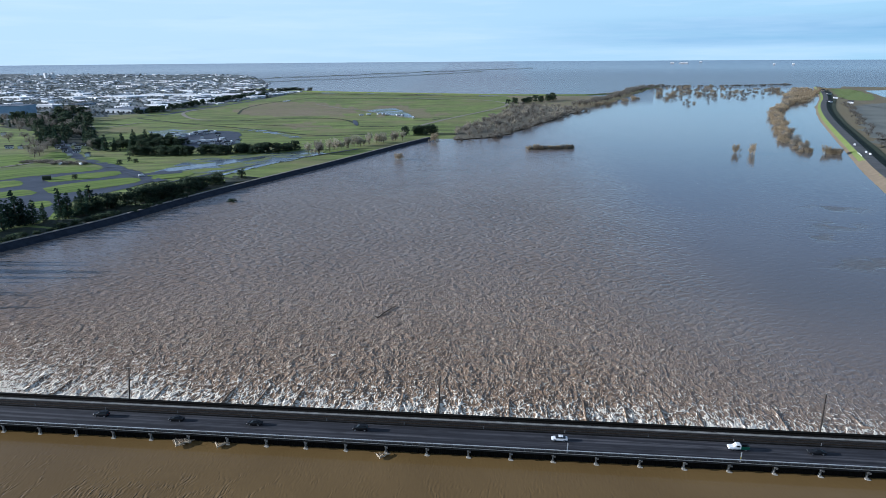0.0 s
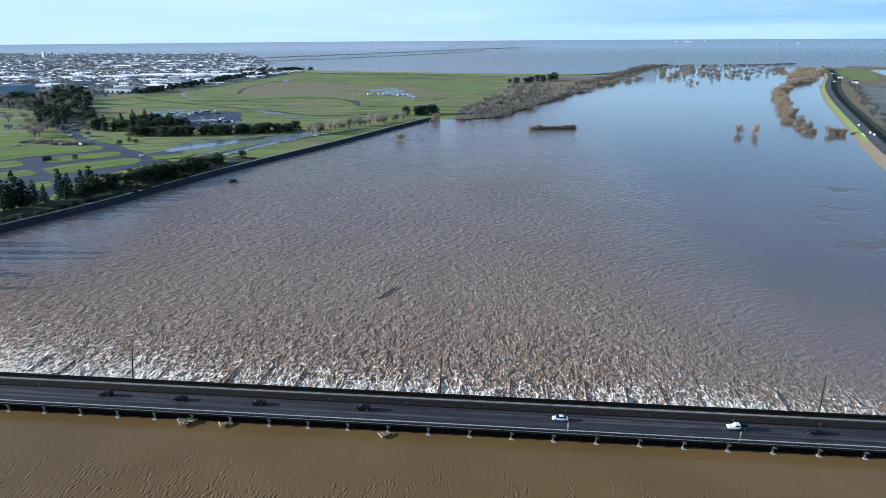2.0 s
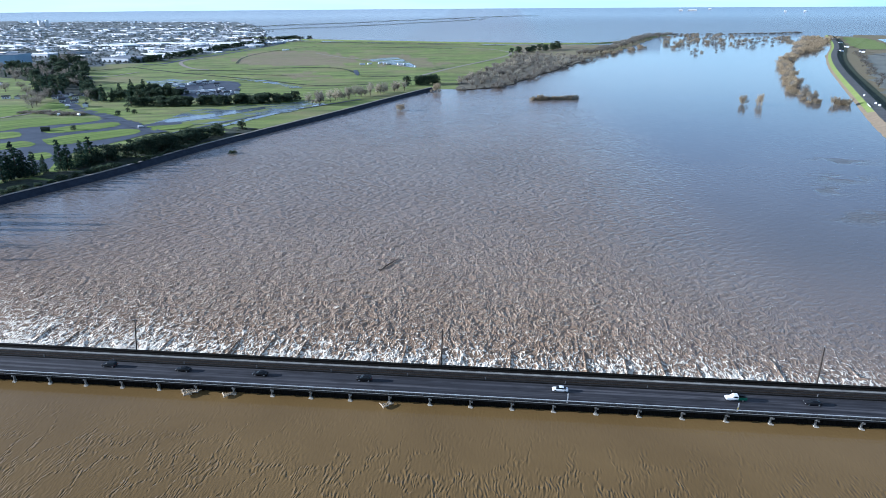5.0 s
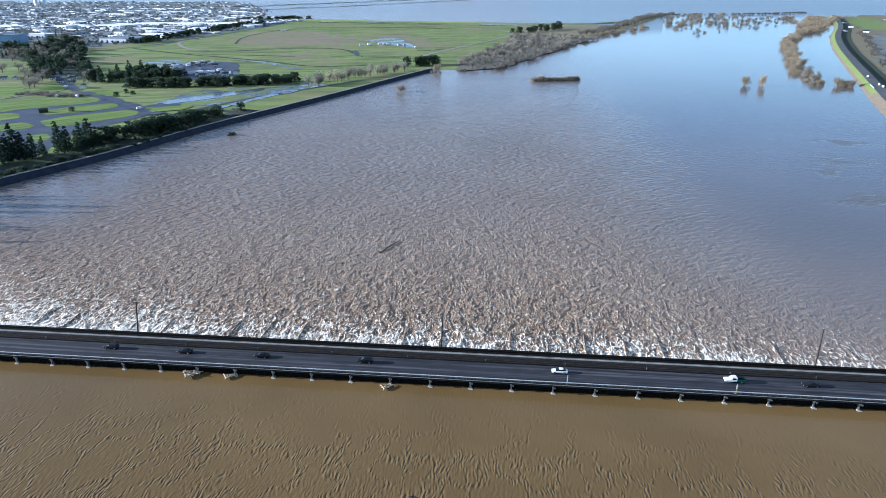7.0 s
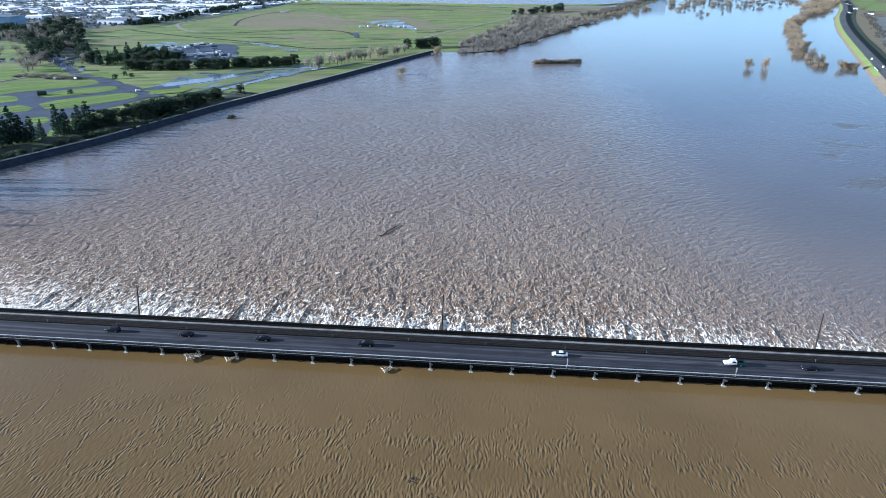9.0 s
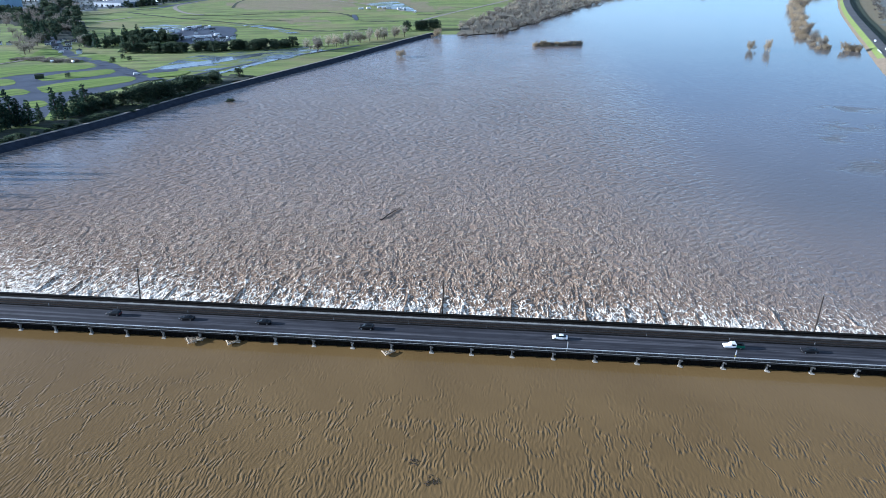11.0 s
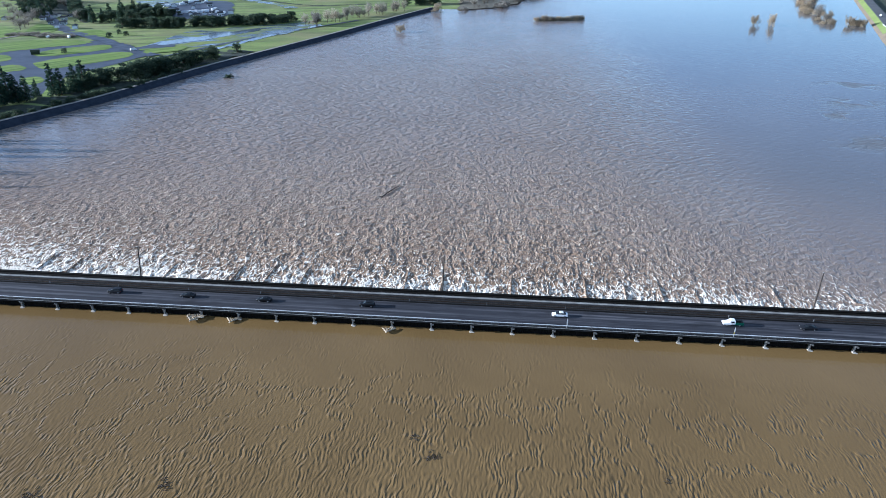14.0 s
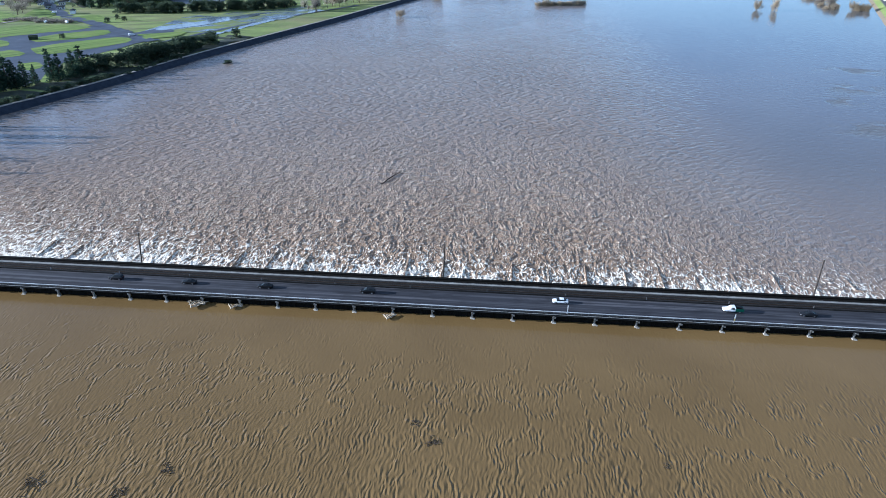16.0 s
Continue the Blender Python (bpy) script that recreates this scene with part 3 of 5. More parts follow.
def build_flood():
    th = np.radians(np.concatenate([np.linspace(-48, -36.5, 14)[:-1], np.linspace(-36.5, 36.5, 1150), np.linspace(36.5, 48, 14)[1:]]))
    v0 = 6.0
    bx, by = -125.146 - v0 * UY, 172.372 + v0 * UX
    r0 = (by * UX - bx * UY) / (np.cos(th) * UX - np.sin(th) * UY)
    s = np.linspace(0, 1, 640)[:, None]
    d = 1 / (1 / r0[None, :] + s * (1 / SEA - 1 / r0[None, :]))
    x, y = d * np.sin(th)[None, :], d * np.cos(th)[None, :]
    u, v = bridge_uv(x, y)
    r, z = fold(d)
    k = r / d
    calm = np.maximum(smooth_step(u + 14 * (vnoise(u / 40, v / 70, 16) - 0.5), 150, 285) * 0.95, 0.95 * (1 - smooth_step(u + 0.08 * v, -110, -20)) * smooth_step(v, 60, 150))
    calm = calm * (1 - 0.65 * np.exp(-np.maximum(v - 20, 0) / 24))
    reach = np.exp(-np.maximum(v - 40, 0) / 230)
    rough = (1 - calm) * (0.06 + 0.94 * reach)
    # crests drawn out along the flow, bent by slow swirls
    wx, wy = vnoise(u / 4, v / 5, 11) - 0.5, vnoise(u / 4, v / 5, 12) - 0.5
    uu, vv = u + 2.6 * wx, v + 2.6 * wy
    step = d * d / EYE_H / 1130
    n0 = vnoise(uu / 2.0 + 0.12 * vv, vv / 3.2, 6)
    n1 = 1 - 2 * np.abs(vnoise(uu / 1.3, vv / 2.6, 1) - 0.5)
    n2 = 1 - 2 * np.abs(vnoise(uu / 0.6, vv / 1.1, 2) - 0.5)
    f0, f1, f2 = 1 - smooth_step(step, 2.2, 5.0), 1 - smooth_step(step, 1.2, 3.0), 1 - smooth_step(step, 0.5, 1.2)
    h = rough * (0.36 * f0 * (n0 - 0.5) + 0.26 * f1 * (n1 ** 2 - 0.4) + 0.08 * f2 * (n2 ** 2 - 0.4))
    # standing tails of water behind the piers
    bay = np.floor(u / 12 + 0.5)
    off = u - 12 * bay - 1.6 * (vnoise(bay * 7.3 + 0.5, 0 * v + 0.5, 8) - 0.5) - 0.12 * (v - 20) * (vnoise(bay * 3.1 + 0.5, 0 * v + 0.5, 9) - 0.5)
    tail = np.exp(-(off / 0.24) ** 2) * smooth_step(v, 17, 20) * (1 - smooth_step(v, 25 + 9 * vnoise(bay * 5.7, 0 * v, 10), 36)) * (1 - 0.5 * calm) * smooth_step(vnoise(bay * 9.1 + 0.5, 0 * v + 0.5, 13), 0.1, 0.6)
    h += 0.55 * tail
    crest = smooth_step(0.6 * n2 + 0.6 * n1, 0.5, 1.05)
    away = np.maximum(v - 22 - 8 * (vnoise(u / 14, v / 30, 14) - 0.5), 0)
    foam = (1 - 0.55 * calm) * (0.40 * np.exp(-away / (10.5 + 13 * (1 - smooth_step(u, -30, 110)))) + 0.29 * np.exp(-away / 50)) * (0.80 + 0.34 * crest) - 0.5 * tail + 0.10 * (1 - smooth_step(u, -40, 60)) * np.exp(-away / 60)
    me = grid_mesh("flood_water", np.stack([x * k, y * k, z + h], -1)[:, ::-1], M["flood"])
    still = 0.9 * smooth_step(u + 14 * (vnoise(u / 40, v / 70, 16) - 0.5), 160, 300) * (0.25 + 0.75 * smooth_step(v, 40, 150))
    # sheltered water by the west levee: sky reflection put into a greyer base
    lee = 0.4 * (1 - smooth_step(u + 0.08 * v, -110, -30)) * smooth_step(v, 60, 150)
    give(me, "still", np.maximum(still, lee)[:, ::-1])
    give(me, "foam", np.clip(foam, 0, 1)[:, ::-1])
    chop = (1 - calm) * (0.05 + 0.95 * np.exp(-np.maximum(v - 60, 0) / 210)) * (0.45 + 0.55 * smooth_step(step, 0.5, 2.2))
    chop = np.maximum(chop, 0.10 * (1 - smooth_step(u + 0.08 * v, -60, 20)) * (1 - smooth_step(v, 250, 600)))
    ruffle = 0 * u
    for px, py, w in ((291, 468, 16), (262, 418, 14), (237, 390, 11), (225, 333, 15), (255, 340, 12)):
        ruffle += np.exp(-((x - px) / (w * 1.4)) ** 2 - ((y - py) / w) ** 2) * smooth_step(vnoise(x / 9, y / 6, 15), 0.3, 0.6)
    give(me, "chop", np.maximum(chop, 0.10 * np.minimum(ruffle, 1))[:, ::-1])
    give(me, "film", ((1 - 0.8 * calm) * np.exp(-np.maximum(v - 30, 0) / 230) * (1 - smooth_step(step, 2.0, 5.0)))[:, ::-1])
    wind = np.where(x > 0.30 * d, smooth_step(d, 2350, 2650), smooth_step(d, 1500, 1900)) * (1 - 0.7 * smooth_step(d, 3000, 8000))
    give(me, "wind", np.maximum(wind, 1.6 * ruffle)[:, ::-1])
    give(me, "rough", (rough * (1 - smooth_step(step, 0.45, 1.3)))[:, ::-1])
    return tagged(new("water_flood", me), "muddy brown flood water, white and churning beyond the weir", "water", kind="structure")


def build_river():
    u, v = np.meshgrid(np.linspace(-700, 1000, 60), np.concatenate([np.linspace(-900, -130, 12), np.linspace(-120, 6.5, 40)]))
    me = grid_mesh("river_water", np.stack([u, v, 0 * u], -1), M["river"])
    give(me, "ripple", smooth_step(-v, 4, 85) * (1 - 0.6 * smooth_step(u + 0.5 * v, 130, 230)))
    ob = new("water_river", me)
    ob.matrix_basis = BRIDGE
    return tagged(ob, "smooth muddy brown river with fine ripples", "water", kind="structure")


build_ground()
build_flood()
build_river()


# ---- ribbons: levees, roads, tracks ----
def resample(pts, step):
    out = []
    for (x0, y0), (x1, y1) in zip(pts, pts[1:]):
        n = max(1, int(math.hypot(x1 - x0, y1 - y0) / step))
        out += [(x0 + (x1 - x0) * i / n, y0 + (y1 - y0) * i / n) for i in range(n)]
    return np.array(out + [pts[-1]], float)


def rounded(pts, times=3):
    for _ in range(times):
        out = [pts[0]]
        for (x0, y0), (x1, y1) in zip(pts, pts[1:]):
            out += [(0.75 * x0 + 0.25 * x1, 0.75 * y0 + 0.25 * y1), (0.25 * x0 + 0.75 * x1, 0.25 * y0 + 0.75 * y1)]
        pts = out + [pts[-1]]
    return pts


def sweep(name, pts, profile, material, step=8.0, wobble=0.0):
    """A strip along pts; profile: (sideways to the left, height) pairs."""
    p = resample(rounded(pts), step)
    t = np.gradient(p, axis=0)
    t /= np.linalg.norm(t, axis=1)[:, None]
    nrm = np.stack([-t[:, 1], t[:, 0]], 1)
    rows = []
    for i, (side, up) in enumerate(profile):
        w = wobble * (vnoise(p[:, 0] / 6, p[:, 1] / 6, 20 + i) - 0.5) if wobble else 0 * p[:, 0]
        q = p + nrm * (side + w)[:, None]
        r, z = fold(np.hypot(q[:, 0], q[:, 1]))
        k = r / np.hypot(q[:, 0], q[:, 1])
        rows.append(np.stack([q[:, 0] * k, q[:, 1] * k, z + up + 0.3 * w], 1))
    return new(name, grid_mesh(name, np.stack(rows, 0)[::-1], material, smooth=False))


levee = tagged(thing("levee_west"), "long flood levee with a rocky bank darkened for shade and a pale crest path", "levee", kind="structure")
for nm, prof, mt, wb in (("bank", [(7.5, -1.4), (10.0, 1.2), (13.5, 3.6)], "shaded_rock", 0.8), ("crest_path", [(13.5, 3.6), (15.0, 3.75), (16.4, 3.75), (16.8, 3.6)], "crest", 0)):
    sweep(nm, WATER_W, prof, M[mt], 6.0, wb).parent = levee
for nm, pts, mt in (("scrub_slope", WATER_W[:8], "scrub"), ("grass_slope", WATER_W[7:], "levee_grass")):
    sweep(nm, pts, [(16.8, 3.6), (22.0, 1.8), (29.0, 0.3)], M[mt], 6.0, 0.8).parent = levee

# dark sheet over the green ground below the levee trees
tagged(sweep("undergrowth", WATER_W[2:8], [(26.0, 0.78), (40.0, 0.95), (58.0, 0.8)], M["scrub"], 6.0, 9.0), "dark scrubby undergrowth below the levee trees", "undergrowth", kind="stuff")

levee2 = tagged(thing("levee_east"), "grassy flood levee with a road on its crest", "levee", kind="structure")
# dark_slope: ditch colour, also standing for shade away from the sun
for nm, prof, mt, wb in (("lower_bank", [(2.0, -1.0), (-3.5, 1.65)], "bank_soil", 0.8), ("grass_bank", [(-3.5, 1.65), (-8.5, 4.2)], "levee_grass", 0.0), ("crest_road", [(-8.5, 4.2), (-9.5, 4.3), (-19.0, 4.3), (-20.0, 4.2)], "road_grey", 0), ("dark_slope", [(-20.0, 4.2), (-26.0, 1.2), (-38.0, 0.9)], "ditch", 0.8)):
    sweep(nm, WATER_E, prof, M[mt], 8.0, wb).parent = levee2
sweep("bare_bank", WATER_E[:3] + [(434, 680)], [(2.4, -1.0), (-2.9, 1.6), (-8.4, 4.36)], M["bank_soil"], 8.0, 0.8).parent = levee2

levee3 = tagged(thing("levee_north"), "low grassy levee along the far edge of the fields", "levee", kind="structure")
for nm, prof, mt in (("slope", [(-16, -1.5), (-4, 3.2)], "levee_grass"), ("crest_track", [(-4, 3.2), (4, 3.2)], "crest"), ("far_slope", [(4, 3.2), (18, -1.5)], "shaded_rock")):
    sweep(nm, [(-720, 2500), (-536, 2300), (19, 2050), (150, 2000), (330, 1960), (480, 1960), (800, 2490)][::-1], [(-a, z) for a, z in prof][::-1], M[mt], 12.0, 1.0).parent = levee3


def strip(name, pts, width, mat_name, label, category, up=0.75, step=8.0):
    ob = sweep(name, pts, [(width / 2, up), (-width / 2, up)], M[mat_name], step, width * 0.25)
    return tagged(ob, label, category, kind="structure")


def patch(name, pts, mat_name, label, category, up=0.8, soft=3):
    p = [tuple(q) for q in resample(rounded(pts + [pts[0]], soft), 6.0)][:-1]
    amp = 0.10 * max(max(a for a, _ in p) - min(a for a, _ in p), 20) ** 0.8
    p = [(a + amp * (vnoise(np.array([a / 17]), np.array([b / 17]), 30)[0] - 0.5), b + 2 * amp * (vnoise(np.array([a / 23]), np.array([b / 23]), 31)[0] - 0.5)) for a, b in p]
    cx, cy = sum(a for a, _ in p) / len(p), sum(b for _, b in p) / len(p)
    vs = [(cx, cy, up)] + [(a, b, up) for a, b in p]
    vs = [(*far(a, b)[:2], far(a, b)[2] + c) for a, b, c in vs]
    n = len(p)
    fs = [(0, 1 + i, 1 + (i + 1) % n) for i in range(n)]
    ob = new(name, mesh_of(name, vs, fs, M[mat_name]))
    return tagged(ob, label, category, kind="structure")


# park: wet asphalt with lawns, roads and hollows behind the western levee
patch("pavement_1", [(-472, 616), (-425, 656), (-378, 644), (-370, 686), (-323, 656), (-295, 629), (-269, 607), (-281, 566), (-294, 541), (-307, 508), (-282, 449), (-317, 401)], "wet_road", "wide dark wet asphalt of a park", "pavement", 0.72, 1)
def lawn(number, pts):
    mx, my = sum(a for a, _ in pts) / len(pts), sum(b for _, b in pts) / len(pts)
    patch("lawn_%d" % number, [(mx + 1.08 * (a - mx), my + 1.08 * (b - my)) for a, b in pts], "lawn", "bright green lawn between park drives", "lawn", 0.84, 1)


lawn(1, [(-472, 652), (-438, 677), (-406, 683), (-358, 670), (-370, 650), (-401, 634), (-436, 596)])
lawn(2, [(-386, 606), (-378, 624), (-358, 639), (-338, 652), (-324, 631), (-341, 607), (-366, 593)])
lawn(3, [(-357, 563), (-349, 579), (-323, 604), (-302, 612), (-287, 591), (-301, 569), (-327, 545), (-338, 538)])
lawn(4, [(-455, 570), (-420, 597), (-409, 603), (-389, 577), (-393, 569), (-430, 540)])
lawn(5, [(-414, 520), (-381, 547), (-371, 558), (-350, 536), (-370, 520), (-400, 492)])
lawn(6, [(-334, 502), (-324, 512), (-310, 493), (-315, 477)])
lawn(7, [(-286, 446), (-296, 472), (-285, 459), (-276, 440), (-279, 437)])
lawn(8, [(-294, 626), (-271, 634), (-253, 640), (-253, 618), (-270, 607), (-280, 604)])
lawn(9, [(-459, 712), (-482, 769), (-491, 804), (-444, 763), (-440, 732)])
lawn(10, [(-542, 731), (-532, 765), (-504, 769), (-475, 729), (-471, 701), (-493, 661)])
lawn(11, [(-414, 735), (-394, 747), (-369, 725), (-356, 693), (-372, 697)])
strip("road_1", [(-560, 929), (-518, 866), (-466, 795), (-426, 743), (-394, 713), (-361, 685), (-322, 646), (-297, 619), (-267, 592)], 13, "wet_road", "dark wet asphalt park road", "road", 0.9)
strip("road_2", [(-262, 580), (-230, 640), (-196, 700), (-150, 760), (-110, 810)], 5, "wet_road", "narrow asphalt road behind the levee", "road")
strip("track_1", [(-483, 665), (-468, 697), (-460, 716), (-452, 732)], 5, "path", "pale gravel path across the lawn", "track", 0.92)
patch("meadow_1", [(-296, 642), (-293, 676), (-290, 738), (-243, 767), (-186, 779), (-150, 827), (-145, 763), (-172, 717), (-213, 666), (-251, 627)], "wet_meadow", "wet meadow with sheets of standing water", "meadow", 0.7)
patch("pond_1", [(-290, 668), (-271, 689), (-246, 715), (-213, 753), (-208, 735), (-231, 705), (-248, 680), (-269, 660), (-285, 646)], "pond", "sheet of standing flood water on grass", "water", 0.86, 1)
patch("pavement_3", [(-302, 634), (-287, 660), (-265, 649), (-269, 617), (-284, 602)], "wet_road", "wet asphalt corner beside the flooded grass", "pavement", 0.82, 1)
strip("stream_1", [(-228, 612), (-213, 647), (-195, 690), (-174, 730), (-146, 774)], 8, "pond", "shallow flooded channel through grass", "water")
patch("pond_2", [(-481, 1041), (-470, 1074), (-400, 1036), (-392, 989), (-398, 940), (-441, 977)], "mud_flat", "sheet of standing flood water beside a yard", "water")
patch("pavement_2", [(-393, 921), (-394, 1020), (-328, 1032), (-294, 929), (-278, 822), (-344, 836)], "wet_road", "dark wet yard with parked trailers", "pavement")
patch("pond_4", [(-175, 1415), (-131, 1489), (-107, 1471), (-79, 1350), (-54, 1224), (-91, 1274), (-148, 1356)], "mud_flat", "pale pond on the wet field", "water", 0.85, 1)
# the pond's blue comes from the road colour, standing in for reflected sky
patch("pond_5", [(-172, 1199), (-162, 1188), (-150, 1117), (-151, 1090), (-162, 1137)], "wet_road", "small blue pond on the field", "water", 0.85, 1)
strip("ditch_1", [(-480, 1209), (-406, 1204), (-356, 1212), (-312, 1242), (-252, 1261), (-190, 1222), (-161, 1147)], 7, "ditch", "dark ditch across green field", "ditch")
strip("ditch_2", [(-606, 1275), (-470, 1157), (-370, 1094), (-278, 1029), (-211, 965), (-168, 956), (-112, 974)], 7, "ditch", "dark ditch across green field", "ditch")
strip("ditch_3", [(-144, 1089), (-105, 1078), (-66, 1075)], 7, "ditch", "dark ditch across green field", "ditch")
strip("ditch_7", [(-57, 1191), (-29, 1189), (-9, 1221)], 7, "ditch", "dark ditch across green field", "ditch")
strip("ditch_8", [(-430, 1350), (-470, 1519), (-459, 1728), (-377, 1910)], 5, "ditch", "dark ditch across green field", "ditch")
strip("stream_2", [(-345, 1060), (-300, 1030), (-250, 985), (-215, 930)], 16, "wet_meadow", "strip of flooded grass beside a ditch", "water")
patch("wood_1", [(10, 900), (65, 917), (129, 1043), (192, 1186), (253, 1318), (300, 1440), (170, 1590), (120, 1340), (60, 1150), (15, 1000)], "dead_scrub", "dull brown floor of the shore woodland", "ground", 0.9)
strip("ditch_9", [(-372, 1883), (-226, 1867), (-83, 1827), (10, 1769)], 9, "ditch", "dark ditch across green field", "ditch")
strip("ditch_10", [(-520, 2100), (-344, 2110), (-165, 2088), (-6, 2007)], 12, "ditch", "dark ditch across green field", "ditch")
strip("ditch_11", [(-460, 1156), (-362, 1131), (-301, 1117), (-253, 1096)], 4, "ditch", "dark ditch across green field", "ditch")
strip("ditch_12", [(-669, 1211), (-632, 1242), (-610, 1287), (-557, 1321)], 5, "ditch", "dark ditch across green field", "ditch")
strip("track_5", [(-619, 1118), (-575, 1097), (-564, 1134), (-552, 1182)], 5, "path", "pale gravel track on the field", "track")
strip("road_3", [(-616, 1338), (-580, 1348), (-578, 1448), (-546, 1634), (-520, 1900), (-511, 2099)], 12, "wet_road", "wet road along the edge of the town", "road")
strip("track_2", [(-440, 1218), (-473, 1231), (-523, 1305), (-561, 1388), (-569, 1447), (-551, 1493)], 8, "path", "pale gravel loop on the field", "track")
strip("track_3", [(-323, 1632), (-275, 1553), (-231, 1482), (-189, 1446), (-128, 1327), (-61, 1225)], 6, "path", "pale gravel track on the field", "track", 0.95)
strip("ditch_4", [(-560, 2230), (-300, 2080), (0, 1960), (160, 1890)], 14, "ditch", "dark ditch at the field edge", "ditch")
strip("track_4", [(-142, 1852), (17, 1840), (125, 1730), (160, 1594), (100, 1424), (1, 1216), (-47, 1085)], 8, "path", "pale gravel track round the field", "track")

# far flood levees
strip("far_levee_1", [(-1250, 3700), (-1033, 3911), (-621, 4578), (319, 6151), (900, 6900)], 60, "ditch", "thin dark levee in far flood water", "levee", 2.0, 60)
strip("far_levee_2", [(-900, 3300), (-560, 3700), (-100, 4500), (300, 5400)], 34, "ditch", "thin dark levee in far flood water", "levee", 2.0, 60)

# eastern fields
patch("field_1", [(470, 640), (560, 850), (780, 1240), (915, 1480), (1100, 1600), (1300, 1200), (900, 600)], "brown_field", "wet brown fallow field", "field")
patch("field_2", [(1290, 2220), (1360, 2190), (1090, 1640), (985, 1640)], "levee_grass", "green field beside the levee", "field")
patch("pond_6", [(1330, 2100), (1500, 2150), (1300, 1700), (1110, 1650)], "pond", "pale flooded field reflecting the sky", "water")


# ---- bridge over the weir ----
U0, U1, BAY = -132, 396, 12.0


def build_bridge():
    b = tagged(thing("road_bridge", BRIDGE), "long low concrete road bridge on short piers", "bridge")
    part("deck", boxes([(U0, U1, -0.85, 15.9, 2.35, 3.05)]), M["dirty_kerb"], b)
    part("edge_beam", boxes([(U0, U1, -0.95, -0.853, 2.95, 3.08)]), M["fascia"], b, "pale concrete edge beam")
    part("road_surface", boxes([(U0, U1, 0.1, 8.8, 3.054, 3.16)]), M["asphalt"], b, "dark worn asphalt")
    part("kerb", boxes([(U0, U1, -0.85, 0.097, 3.054, 3.22)]), M["dirty_kerb"], b)
    # one pier, then the rest
    col = boxes([(-0.2, 0.2, -0.62, 0.1, -2.4, 1.95)])
    cap = joined(boxes([(-0.24, 0.24, -1.0, 15.2, 1.953, 2.347), (0.3, 0.75, -1.05, -0.65, 1.72, 2.1), (0.2, 0.3, -0.95, -0.75, 1.85, 1.95)]))
    # foot block ringed by flat discs that stand for white foam
    foot = joined(boxes([(-0.42, 0.42, -0.85, 0.12, -2.0, 0.22)]), tube([(0.1, -0.6, -0.05), (0.1, -0.6, 0.03), (0.1, -0.6, 0.05)], [0.72, 0.68, 0.5], 11), tube([(0.55, -0.9, -0.04), (0.55, -0.9, 0.04)], [0.5, 0.4], 9))
    for i in range(int((U1 - U0) / BAY)):
        p = new("pier")
        p.parent, p.location = b, (U0 + BAY * i, 0, 0)
        if i == 0:
            kids = [part("column", col, M["concrete"], p), part("cap_beam", cap, M["concrete"], p), part("footing", foot, M["foot_and_foam"], p)]
        else:
            for kid in kids:
                o = new(kid.name.split(".")[0], kid.data)
                o.parent = p
    return b


def build_guardrail():
    g = tagged(thing("guardrail", BRIDGE), "galvanised steel guardrail along the bridge edge", "guardrail")
    part("beam", joined(boxes([(U0, U1, -0.92, -0.84, 3.90, 3.97), (U0, U1, -0.96, -0.90, 3.97, 4.04), (U0, U1, -0.92, -0.84, 4.04, 4.10), (U0, U1, -0.96, -0.78, 4.10, 4.14)])), M["galvanised"], g)
    me = mesh_of("post", *boxes([(-0.06, 0.06, -0.84, -0.72, 3.05, 4.07)]), M["rail_post"])
    for i in range(int((U1 - U0) / 2) + 1):
        o = new("post", me)
        o.parent, o.location = g, (U0 + 2 * i, 0, 0)


def build_railway():
    r = tagged(thing("railway_track", BRIDGE), "single rusty railway track in dark ballast beside the road", "railway track")
    part("ballast", boxes([(U0, U1, 9.25, 12.7, 3.054, 3.22)]), M["ballast"], r)
    for v in (10.25, 11.69):
        part("rail", joined(boxes([(U0, U1, v - 0.07, v + 0.07, 3.245, 3.28), (U0, U1, v - 0.02, v + 0.02, 3.28, 3.37), (U0, U1, v - 0.036, v + 0.036, 3.37, 3.42)])), M["rail_steel"], r)
    sl = part("sleeper_bed", boxes([(U0 + 0.65 * i, U0 + 0.65 * i + 0.24, 9.7, 12.2, 3.10, 3.24) for i in range(int((U1 - U0) / 0.65))]), M["sleeper"], r)
    tagged(sl, kind="stuff")
    k = tagged(thing("barrier", BRIDGE), "low dark concrete barrier between road and track", "barrier")
    part("wall", boxes([(U0, U1, 8.86, 9.1, 3.054, 3.62)]), M["ballast"], k)
    post = mesh_of("marker_post", *boxes([(-0.1, 0.1, 8.85, 9.05, 3.62, 4.3)]), M["rail_post"])
    for i in range(int((U1 - U0) / 24)):
        o = new("marker_post", post)
        o.parent, o.location = k, (U0 + 24 * i + 4, 0, 0)
    w = tagged(thing("walkway", BRIDGE), "pale concrete walkway kerb beside the track", "walkway")
    part("slab", boxes([(U0, U1, 12.86, 13.3, 3.054, 3.36), (U0, U1, 13.42, 13.5, 3.054, 3.46)]), M["walk_slab"], w)


